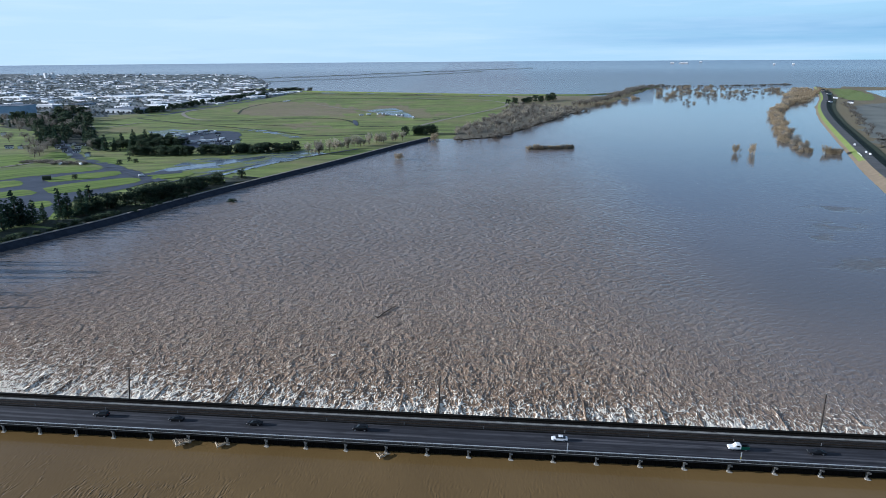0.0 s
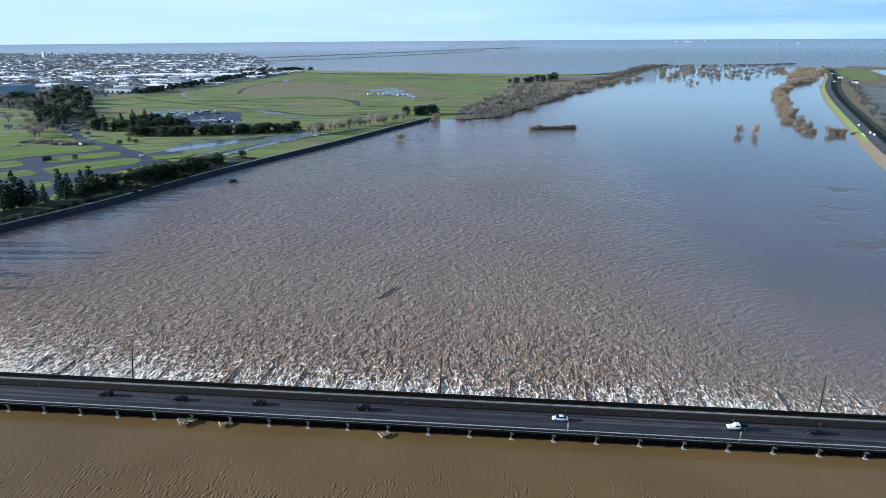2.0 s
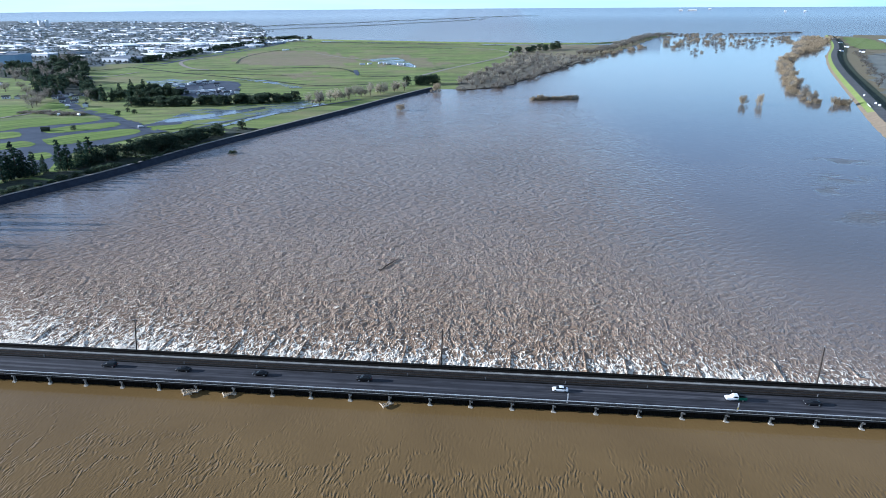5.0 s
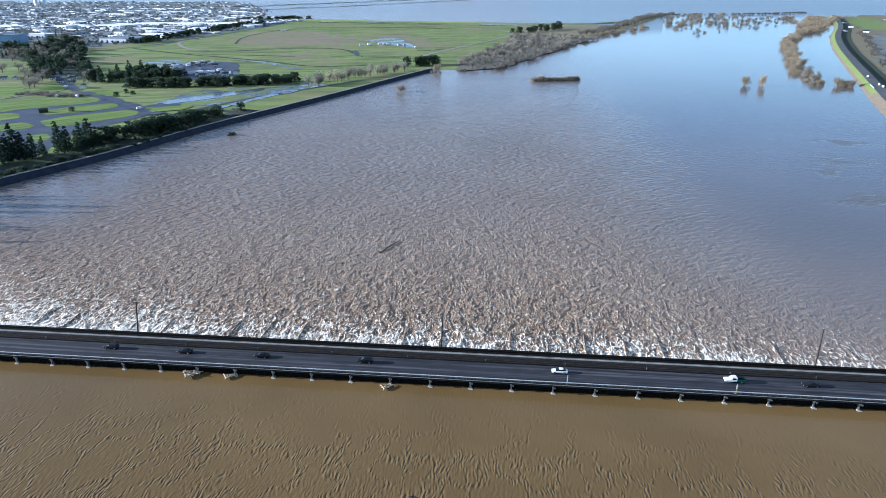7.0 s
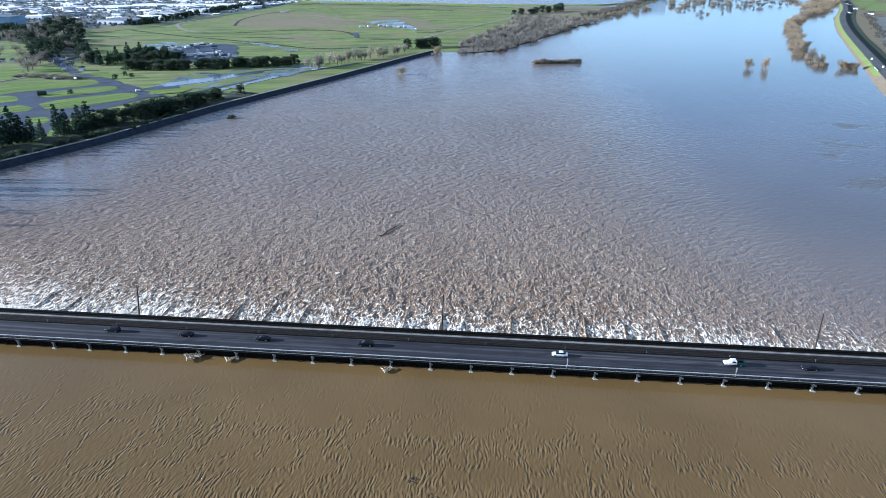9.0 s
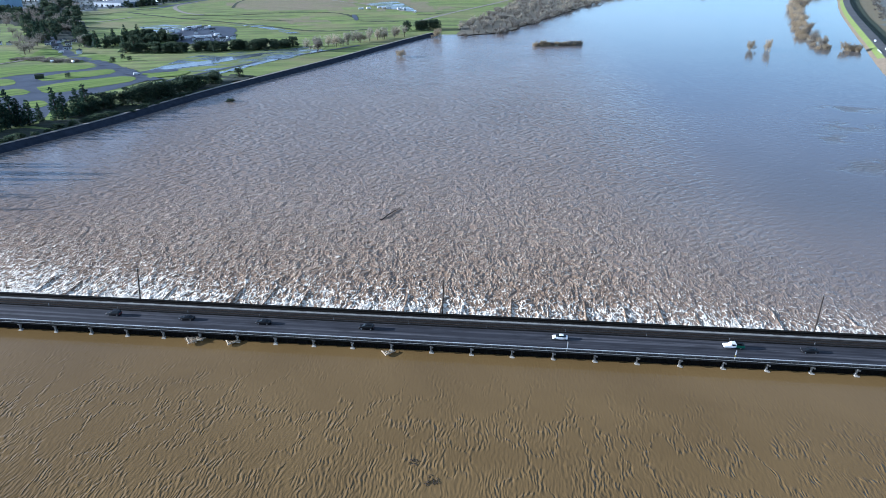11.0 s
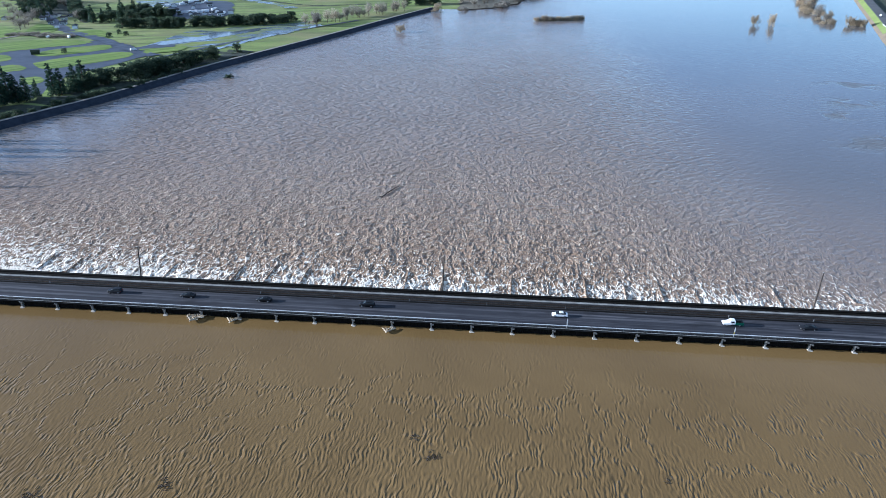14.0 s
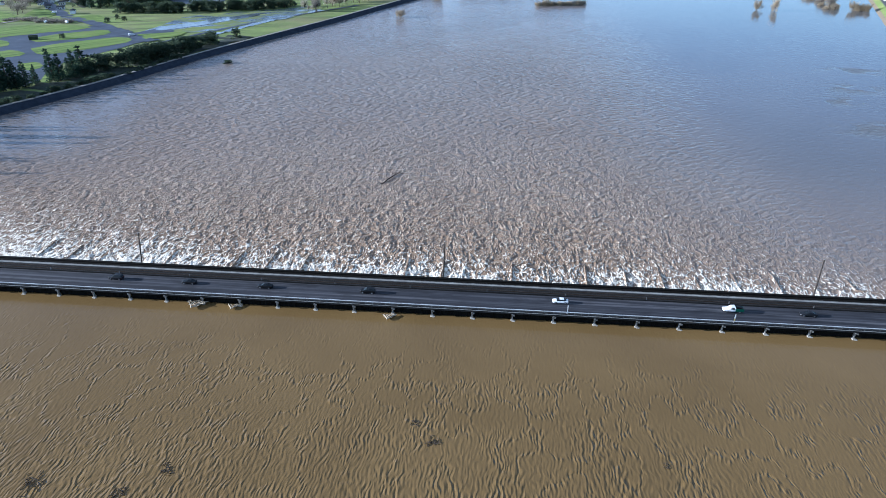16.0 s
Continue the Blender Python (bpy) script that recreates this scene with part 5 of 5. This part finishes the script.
for x, y in along([(-322, 285), (-290, 345), (-266, 392), (-246, 430), (-222, 480), (-208, 520)], 60, 3):
    thicket("levee_bushes", "oak", x, y, TREE_RNG.uniform(3, 6.5), z=1.0, wide=1.3)
plant("oak", -195, 606, 9, DARK_OAK, "trees behind the levee", wide=1.2)
for x, y in along([(-371, 768), (-328, 762), (-298, 769), (-265, 773), (-234, 781), (-203, 794), (-192, 808)], 54, 8):
    plant("oak", x, y, TREE_RNG.uniform(8, 13), DARK_OAK, "park trees", wide=1.2)
for x, y in along([(-434, 862), (-394, 849), (-350, 870)], 30, 4):
    plant("oak", x, y, TREE_RNG.uniform(5, 9), "dark evergreen hedge tree beside a yard", "park trees", wide=1.3)
for x, y, h in [(-426, 803, 22), (-424, 824, 15), (-419, 834, 20), (-412, 844, 18), (-411, 850, 23), (-401, 861, 22), (-399, 878, 17), (-380, 889, 15)]:
    plant("pine", x, y, h, DARK_PINE, "park trees", wide=1.4)
for x, y in scattered([(-424, 765), (-398, 788), (-382, 807), (-341, 847), (-383, 895), (-425, 867), (-456, 841)], 20):
    plant("oak", x, y, TREE_RNG.uniform(9, 16), DARK_OAK, "park trees", wide=1.1)
GROVE = [(-537, 845), (-509, 843), (-504, 889), (-447, 809), (-433, 809), (-546, 1005), (-595, 1090), (-739, 1347), (-853, 1502), (-871, 1472), (-766, 1251), (-811, 1254), (-860, 1246), (-781, 1128), (-716, 1088), (-636, 1003)]
# dark sheet over the green ground below the park wood
tagged(patch("wood_floor", GROVE, "scrub", "dark floor of the park wood", "undergrowth", 0.66), kind="structure")
for x, y in scattered(GROVE, 160):
    thicket("park_wood", "oak" if TREE_RNG.rand() < 0.45 else ("pine" if TREE_RNG.rand() < 0.6 else "bare"), x, y, TREE_RNG.uniform(9, 21), wide=1.1)
for x, y in [(-485, 754), (-488, 768), (-498, 792), (-510, 822), (-541, 845), (-763, 1146), (-694, 1053), (-523, 803), (-517, 844), (-513, 812), (-613, 938), (-615, 906), (-564, 874)]:
    plant("bare", x, y, TREE_RNG.uniform(10, 15), "bare pale winter tree in the park", "park trees", wide=1.3)
for x, y in along([(-723, 2297), (-633, 2323), (-541, 2349), (-476, 2302)], 46, 16):
    thicket("town_hedge", "oak" if TREE_RNG.rand() < 0.5 else "bare", x, y, TREE_RNG.uniform(7, 14), wide=1.5)
for x, y in along([(-646, 1367), (-623, 1483), (-618, 1641), (-603, 1810), (-558, 2043)], 90, 11):
    thicket("town_hedge", "oak" if TREE_RNG.rand() < 0.7 else "pine", x, y, TREE_RNG.uniform(8, 15), wide=1.2)
for x, y in along([(-473, 716), (-451, 719), (-422, 703), (-395, 698)], 40, 6):
    plant("shrub", x, y, TREE_RNG.uniform(2, 4), "low dark shrub on the lawn", "park shrubs", wide=1.3)
for x, y in [(-357, 609), (-358, 700), (-344, 708), (-357, 720)]:
    plant("oak", x, y, 5, "round clipped shrub on the lawn", "park shrubs", wide=1.2)
for x, y in along([(-165, 762), (-137, 800), (-110, 838), (-78, 880), (-60, 905)], 46, 9):
    plant("poplar" if TREE_RNG.rand() < 0.7 else "bare", x, y, TREE_RNG.uniform(7, 17), "bare pale winter tree behind the levee", "bare trees behind the levee", wide=0.8)
for x, y in along([(-56, 955), (-14, 975)], 9, 6):
    plant("oak", x, y, TREE_RNG.uniform(11, 15), DARK_OAK, "trees behind the levee")
WOOD = [(14, 905), (65, 921), (129, 1048), (192, 1191), (253, 1323), (300, 1440), (160, 1600), (115, 1340), (55, 1150), (15, 1000)]
for x, y in scattered(WOOD, 230):
    thicket("shore_wood", "bare" if TREE_RNG.rand() < 0.6 else "poplar", x, y, TREE_RNG.uniform(5, 13), wide=1.15)
for x, y in along([(20, 900), (65, 917), (128, 1042), (190, 1184), (250, 1313), (300, 1400)], 46, 6):
    thicket("shore_wood", "bare" if TREE_RNG.rand() < 0.7 else "shrub", x, y, TREE_RNG.uniform(5, 9), wide=1.3)
for x, y in along([(150, 1590), (250, 1690), (300, 1780)], 16, 12):
    plant("oak", x, y, TREE_RNG.uniform(12, 20), DARK_OAK, "shore woodland")
for x, y in along([(300, 1500), (360, 1600), (460, 1800), (560, 2030), (700, 2330), (800, 2460)], 110, 14):
    thicket("shore_wood", "bare", x, y, TREE_RNG.uniform(10, 18), wide=1.4)
for x, y in along([(345, 1500), (430, 1640), (520, 1800)], 14, 14):
    plant("willow", x, y, TREE_RNG.uniform(7, 12), WILLOW, "flooded trees", z=-0.6, wide=1.3)
plant("willow", -53.5, 722, 10.5, "small dense bare tree standing in flood water", "flooded trees", z=-0.8, wide=1.0)
plant("willow", -16.0, 883, 14, "tan bare tree standing at the levee foot in water", "flooded trees", z=-0.8, wide=0.8)
bush = plant("oak", -172.5, 505, 3.4, DARK_OAK, "", z=-0.9, wide=2.3)
bush.name = "shrub"
tagged(bush, "half-drowned dark shrub in the flood", "shrub")
for x, y in along([(104, 800), (160, 806)], 36, 3):
    plant("willow" if TREE_RNG.rand() < 0.6 else "bare", x, y, TREE_RNG.uniform(5.0, 8.5), "reddish tan bare tree on a drowned island", "drowned island trees", z=TREE_RNG.uniform(-3.2, -0.4), wide=0.9)
plant("willow", 340, 756, 14.5, WILLOW, "flooded trees", z=-1.0, wide=0.55)
plant("willow", 356, 747, 16, WILLOW, "flooded trees", z=-1.0, wide=0.5)
for x, y in along([(441, 748), (456, 745)], 10, 4):
    plant("willow", x, y, TREE_RNG.uniform(7, 12), WILLOW, "flooded trees", z=TREE_RNG.uniform(-3.0, -0.5), wide=0.9)
for x, y in along([(422, 749), (434, 800), (456, 866), (490, 940), (535, 1044), (580, 1140), (624, 1246), (690, 1360), (745, 1453), (860, 1640), (941, 1813), (1050, 1990), (1149, 2167)], 190, 9):
    if y < 880:
        plant("willow" if TREE_RNG.rand() < 0.6 else "bare", x, y, TREE_RNG.uniform(6, 14), WILLOW, "flooded willow belt", z=-1.6, wide=0.95)
    else:
        thicket("willow_wood", "willow" if TREE_RNG.rand() < 0.6 else "bare", x, y, TREE_RNG.uniform(7, 15), z=-1.6, wide=0.95 if y < 1300 else 1.25)
for x, y in along([(790, 1520), (870, 1620), (960, 1790), (1080, 1960), (1200, 2150)], 46, 24):
    thicket("willow_wood", "willow", x, y, TREE_RNG.uniform(9, 16), z=-0.6, wide=1.3)
for x, y in scattered([(560, 1560), (640, 1540), (700, 1660), (1000, 1960), (1130, 2250), (850, 2420), (700, 2250), (600, 1900)], 120):
    thicket("far_flooded_trees", "willow" if TREE_RNG.rand() < 0.4 else "bare", x, y, TREE_RNG.uniform(7, 16), z=-2.0, wide=1.1)
for x, y in along([(760, 2440), (924, 2470), (1041, 2450), (1179, 2480), (1330, 2560)], 130, 16):
    thicket("far_shore_wood", "bare", x, y, TREE_RNG.uniform(5, 10), z=-0.8, wide=1.6)
for x, y in along([(500, 690), (570, 850), (690, 1080), (840, 1360), (930, 1540)], 90, 9):
    thicket("levee_scrub", "bare", x, y, TREE_RNG.uniform(4, 8), wide=1.3)


grow_thickets({"town_hedge": "dark row of trees along the edge of the town", "park_wood": "dense dark evergreen wood in the park", "shore_wood": "bare brown winter woodland along the shore", "willow_wood": "tan winter willows standing in the flood", "levee_bushes": "low dark bushes on the back slope of the levee", "far_flooded_trees": "scattered bare trees standing in the far flood", "far_shore_wood": "thin dark line of bare trees across the far flood", "levee_scrub": "bare scrub at the foot of the levee"})


def build_far_woods():
    """Woods among the far houses and along the far levees."""
    rng = np.random.RandomState(5)
    pts, rad = [], []
    while len(pts) < 5200:
        d = 1 / rng.uniform(1 / 8500, 1 / 1250)
        a = rng.uniform(radians(-44), radians(-9))
        x, y = d * math.sin(a), d * math.cos(a)
        if inside(CITY, np.array([x]), np.array([y]))[0]:
            fx, fy, fz, k = far(x, y)
            s = rng.uniform(2.4, 4.6) * k
            for _ in range(1 if d < 2000 else 2):
                pts.append(np.array([fx + rng.normal(0, 14), fy + rng.normal(0, 5), fz + s * 0.7]))
                rad.append(s)
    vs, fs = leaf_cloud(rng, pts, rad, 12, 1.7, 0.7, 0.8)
    tagged(new("far_woods", mesh_of("far_woods", vs, fs, M["hazed_tree"])), "belts of haze-pale trees between the far houses", "trees", kind="stuff")


build_far_woods()


# ---- buildings ----
def build_hall(name, x, y, w, d, h, turn, wall, roof, label, group=""):
    """A flat-roofed hall with a parapet, loading doors and a ribbon of windows."""
    fx, fy, fz, k = far(x, y)
    b = tagged(thing(name, pose(fx, fy, fz + 0.3, 0, 0, turn)), label, "building", group)
    b.scale = (k, k, k)
    part("wall", boxes([(-w / 2, w / 2, -d / 2, d / 2, -0.5, h)]), M[wall], b)
    part("roof", joined(boxes([(-w / 2 + 0.5, w / 2 - 0.5, -d / 2 + 0.5, d / 2 - 0.5, h, h + 0.3), (-w / 2 - 0.2, w / 2 + 0.2, -d / 2 - 0.2, -d / 2 + 0.4, h, h + 0.9), (-w / 2 - 0.2, w / 2 + 0.2, d / 2 - 0.4, d / 2 + 0.2, h, h + 0.9), (w * 0.1, w * 0.1 + 4, -3, 2, h + 0.3, h + 2.2)])), M[roof], b)
    n = max(2, int(w / 14))
    door = mesh_of("loading_door", *boxes([(-2.2, 2.2, -0.12, 0.0, 0.3, min(4.6, h * 0.6))]), M["dark_glass"])
    for i in range(min(n, 7)):
        o = new("loading_door", door)
        o.parent, o.location = b, (-w / 2 + (i + 0.5) * w / min(n, 7), -d / 2, 0)
    return b


build_hall("warehouse", -912, 1352, 92, 60, 21, 4, "blue_wall", "grey_roof", "large blue-grey steel warehouse among trees")
build_hall("warehouse", -942, 1559, 51, 30, 9, -22, "grey_wall", "white_roof", "dark hall with a white roof edge")
build_hall("warehouse", -1097, 1960, 47, 70, 6, -22, "white_wall", "white_roof", "wide white-roofed warehouse in the town")
build_hall("warehouse", -967, 1977, 105, 80, 5.5, -22, "white_wall", "white_roof", "wide white-roofed warehouse in the town")
build_hall("warehouse", -1182, 2139, 54, 40, 6, -22, "white_wall", "white_roof", "pale hall in the town")
build_hall("warehouse", -894, 2055, 96, 60, 5.5, -22, "white_wall", "white_roof", "long white warehouse at the edge of the town")
build_hall("warehouse", -785, 2043, 116, 60, 5, -22, "white_wall", "white_roof", "long white warehouse at the edge of the town")
build_hall("warehouse", -667, 2029, 109, 60, 5.5, -22, "white_wall", "white_roof", "long white warehouse at the edge of the town")
build_hall("warehouse", -587, 2039, 60, 40, 7, -22, "blue_wall", "white_roof", "blue-walled hall with a white roof")
build_hall("warehouse", -701, 1587, 56, 24, 5, -22, "white_wall", "white_roof", "low white hall behind a hedge")
build_hall("warehouse", -644, 1582, 53, 24, 5, -22, "white_wall", "white_roof", "low white hall behind a hedge")
build_hall("warehouse", -737, 1703, 57, 20, 5, -22, "white_wall", "white_roof", "low white hall behind a hedge")
build_hall("warehouse", -690, 1434, 76, 70, 8, -22, "grey_wall", "grey_roof", "wide grey industrial hall")
build_hall("warehouse", -1276, 1951, 89, 40, 6, -22, "white_wall", "white_roof", "pale hall in the town")
for x, y, h in ((-2496, 4135, 34), (-2443, 4123, 36)):
    build_hall("tower_block", x, y, 16, 16, h, -25, "white_wall", "grey_roof", "pale tower block above the far town")


def town_material():
    m, nt, b = mat_new("town_walls")
    g = nt.nodes.new("ShaderNodeNewGeometry")
    c = ramp(nt, g.outputs["Random Per Island"], [(0.0, (0.22, 0.26, 0.30)), (0.35, (0.40, 0.44, 0.48)), (0.6, (0.74, 0.75, 0.76)), (1.0, (0.90, 0.90, 0.88))])
    nt.links.new(c, b.inputs["Base Color"])
    b.inputs["Roughness"].default_value = 0.7
    return m


M["town"] = town_material()


def build_town():
    rng = np.random.RandomState(11)
    protos = []
    n = 0
    while n < 130:
        a = rng.uniform(radians(-40), radians(-12))
        y = 1560 * 1.075 ** rng.randint(0, 12) + rng.normal(0, 8)
        x = y * math.tan(a)
        if not inside(CITY, np.array([x]), np.array([y]))[0]:
            continue
        n += 1
        turn = rng.choice([-25, -22, -28, 65]) + rng.normal(0, 2)
        light = rng.rand() < 0.7
        if len(protos) < 16:
            w, dd, h = rng.uniform(26, 90), rng.uniform(14, 34), rng.uniform(2.6, 4.6)
            protos.append(build_hall("warehouse", x, y, w, dd, h, turn, "white_wall" if light else "grey_wall", "white_roof" if rng.rand() < 0.5 else "grey_roof", "pale low industrial hall in the far town" if light else "grey low industrial hall in the far town", "far town"))
            continue
        fx, fy, fz, k = far(x, y)
        t = copy_thing(protos[rng.randint(16)], pose(fx, fy, fz + 0.3, 0, 0, turn))
        f = rng.uniform(0.5, 1.3)
        t.scale = (k * f, k * f, k * rng.uniform(0.8, 1.4))


build_town()


def build_far_town():
    """The countless small pale buildings of the far town."""
    rng = np.random.RandomState(12)
    pieces = []
    while len(pieces) < 1500:
        a = rng.uniform(radians(-42), radians(-10))
        y = 1 / rng.uniform(1 / 7000, 1 / 1800)
        y = 1700 * 1.05 ** round(math.log(y / 1700) / math.log(1.05)) + rng.normal(0, 10)
        x = y * math.tan(a)
        if not inside(CITY, np.array([x]), np.array([y]))[0]:
            continue
        fx, fy, fz, k = far(x, y)
        w, dd, h = np.array([rng.uniform(7, 34), rng.uniform(8, 18), rng.uniform(1.6, 3.4)]) * k
        m = pose(fx, fy, fz, 0, 0, rng.choice([-25, -25, 65]) + rng.normal(0, 4))
        vs, fs = boxes([(-w / 2, w / 2, -dd / 2, dd / 2, -0.5, h), (-w / 2 - 0.3, w / 2 + 0.3, -dd / 2 - 0.3, dd / 2 + 0.3, h, h + 0.5)])
        pieces.append(([m @ Vector(v) for v in vs], fs))
    part_town = part("far_town", joined(*pieces), M["town"])
    tagged(part_town, "countless small pale houses and halls of a far town", "buildings", kind="stuff")


build_far_town()


def build_house(x, y, w, d, h, turn, label, group):
    b = tagged(thing("house", pose(x, y, 0.45, 0, 0, turn)), label, "house", group)
    part("wall", boxes([(-w / 2, w / 2, -d / 2, d / 2, -0.3, h)]), M["white_wall"], b)
    e, r = 0.5, h + d * 0.28
    vs = [(-w / 2 - e, -d / 2 - e, h), (w / 2 + e, -d / 2 - e, h), (w / 2 + e, 0, r), (-w / 2 - e, 0, r), (-w / 2 - e, d / 2 + e, h), (w / 2 + e, d / 2 + e, h)]
    vs += [(a, c, z - 0.25) for a, c, z in vs]
    fs = [(0, 1, 2, 3), (3, 2, 5, 4), (6, 9, 8, 7), (9, 10, 11, 8), (0, 6, 7, 1), (4, 5, 11, 10), (0, 3, 9, 6), (3, 4, 10, 9), (1, 7, 8, 2), (2, 8, 11, 5)]
    part("roof", (vs, fs), M["dark_roof"], b)
    part("door", boxes([(-0.5, 0.5, -d / 2 - 0.06, -d / 2 - 0.003, 0, 2.1)]), M["dark_glass"], b)
    for sx in (-0.3, 0.3):
        part("window", boxes([(w * sx - 0.8, w * sx + 0.8, -d / 2 - 0.05, -d / 2 - 0.003, 1.0, 2.2)]), M["dark_glass"], b)


# those at x -426 to -503 stand for small white trailers and vehicles
for i, (x, y) in enumerate([(-367, 913), (-352, 932), (-338, 958), (-387, 954), (-410, 962), (-406, 976), (-380, 981), (-333, 869), (-321, 857), (-315, 868), (-309, 879), (-306, 891), (-292, 861), (-284, 878), (-365, 988), (-364, 1003), (-476, 801), (-500, 854), (-458, 795), (-501, 865), (-484, 859), (-426, 761), (-476, 831), (-678, 990), (-568, 835), (-553, 835), (-503, 832)]):
    build_house(x, y, 5 + 5 * (i * 37 % 10) / 10, 4 + 3 * (i * 53 % 10) / 10, 2.6 + (i * 29 % 10) / 8, 20 + 90 * (i % 2), "small white house with a grey gable roof in the park", "park houses")
for i, (x, y) in enumerate([(1188, 2088), (1020, 1728), (918, 1578), (955, 1555), (1100, 1900)]):
    build_house(x, y, 12, 9, 4, 30 + 40 * i, "pale farm house beside the levee", "levee houses")


def build_trailer(x, y, turn):
    b = tagged(thing("trailer", pose(x, y, 0.8, 0, 0, turn)), "white parked trailer on wet ground", "trailer", "parked trailers")
    part("body", loft([(-5, 1.2, 1.2, 0.8, 3.4), (-4.8, 1.3, 1.28, 0.7, 3.6), (4.8, 1.3, 1.28, 0.7, 3.6), (5, 1.2, 1.2, 0.8, 3.4)]), M["white_roof"], b)
    for px in (-2.4, 2.4):
        for py in (-1.1, 1.1):
            part("wheel", tube([(px, py - 0.15, 0.45), (px, py + 0.15, 0.45)], [0.45, 0.45], 10), M["tyre"], b)


for i, (x, y) in enumerate([(-167, 1292), (-154, 1303), (-136, 1315), (-127, 1301), (-116, 1300), (-94, 1286), (-85, 1286), (-61, 1225), (-423, 1724), (-419, 1745), (-383, 974), (-386, 989), (-383, 996), (-379, 1004), (-376, 1011), (-358, 1003), (-325, 886), (-322, 892), (-316, 910), (-291, 873), (-344, 881), (-336, 887), (-396, 947), (-394, 954)]):
    build_trailer(x, y, 20 + 25 * (i % 4))

for group in PROTO.values():
    for t in group:
        for o in list(t.children_recursive) + [t]:
            bpy.data.objects.remove(o)


# ---- vehicles on the eastern levee, far halls on the horizon ----
def build_van(x, y, z, turn, label):
    b = tagged(thing("van", pose(x, y, z, 0, 0, turn)), label, "van", "vehicles on the levee road")
    part("body", loft([(-2.7, 0.92, 0.88, 0.4, 2.1), (-2.5, 0.98, 0.92, 0.35, 2.25), (1.2, 0.98, 0.92, 0.35, 2.25), (1.8, 0.96, 0.9, 0.35, 1.5), (2.7, 0.86, 0.8, 0.4, 1.1)]), M["car_white"], b)
    part("windscreen", boxes([(1.3, 1.62, -0.72, 0.72, 1.62, 2.0)]), M["dark_glass"], b)
    for px in (-1.7, 1.7):
        for py in (-0.9, 0.9):
            wheel(b, px, py, 0.38)
    return b


def build_shed(x, y):
    b = tagged(thing("garden_shed", pose(x, y, 0.85, 0, 0, 25)), "small dark green shed with a white gable on the lawn", "shed")
    part("wall", boxes([(-3.5, 3.5, -2.2, 2.2, -0.3, 2.6)]), M["ditch"], b)
    part("roof", ([(-3.8, -2.5, 2.603), (3.8, -2.5, 2.603), (3.8, 0, 3.8), (-3.8, 0, 3.8), (-3.8, 2.5, 2.603), (3.8, 2.5, 2.603)], [(0, 1, 2, 3), (3, 2, 5, 4), (0, 3, 4), (1, 5, 2), (0, 4, 5, 1)]), M["ditch"], b)
    part("door", boxes([(-3.56, -3.503, -1.2, 1.2, 0, 2.3)]), M["white_wall"], b, "white door")


build_van(497, 786, 4.32, 62, "white van parked on the levee road")
build_van(466, 707, 4.32, 64, "white van parked on the levee road")
build_van(471, 722, 4.32, 60, "white van parked on the levee road")
for i, (x, y) in enumerate([(-297, 619), (-420, 695), (-398, 694), (-448, 762)]):
    build_van(x, y, 0.95, 40 + 50 * i, "white van parked beside a park road").name = "van"
build_shed(-381, 604)
rail = tagged(thing("barrier_rail", pose(457, 711, 3.9, 0, 0, 66)), "white rail barrier beside the levee road", "barrier")
part("top_rail", boxes([(-14, 14, -0.1, 0.1, 1.0, 1.35)]), M["sign_white"], rail)
for i in range(8):
    part("post", boxes([(-14 + 4 * i - 0.12, -14 + 4 * i + 0.12, -0.08, 0.08, -0.5, 1.0)]), M["sign_white"], rail)
for x, y, w in ((3690, 10902, 60), (3831, 10779, 130), (4780, 12563, 50), (4231, 8628, 26), (4411, 8498, 26)):
    build_hall("far_hall", x, y, w, 30, 9, -20, "white_wall", "white_roof", "white hall on the far horizon", "halls on the horizon")


def build_debris(u, v, size, seed):
    rng = np.random.RandomState(seed)
    d = tagged(thing("floating_debris", BRIDGE @ pose(u, v, 0.02)), "dark raft of twigs drifting on the river", "debris", "debris on the river")
    for _ in range(int(8 + size * 4)):
        a, ln = rng.uniform(0, math.pi), size * rng.uniform(0.2, 0.6)
        c = Vector((rng.normal(0, size * 0.3), rng.normal(0, size * 0.35), rng.uniform(0, 0.12)))
        h = Vector((math.cos(a), math.sin(a), 0)) * ln / 2
        part("branch", tube([c - h, c + Vector((0, 0, 0.06)), c + h], [0.05, 0.07, 0.025], 5), M["bark"], d)


for u, v, size, seed in ((69, -65, 2.6, 1), (42, -72, 4.0, 2), (62, -73, 2.8, 3), (121.5, -45.6, 1.8, 4), (126, -51.5, 2.6, 5), (178.6, -53.6, 1.2, 6)):
    build_debris(u, v, size, seed)
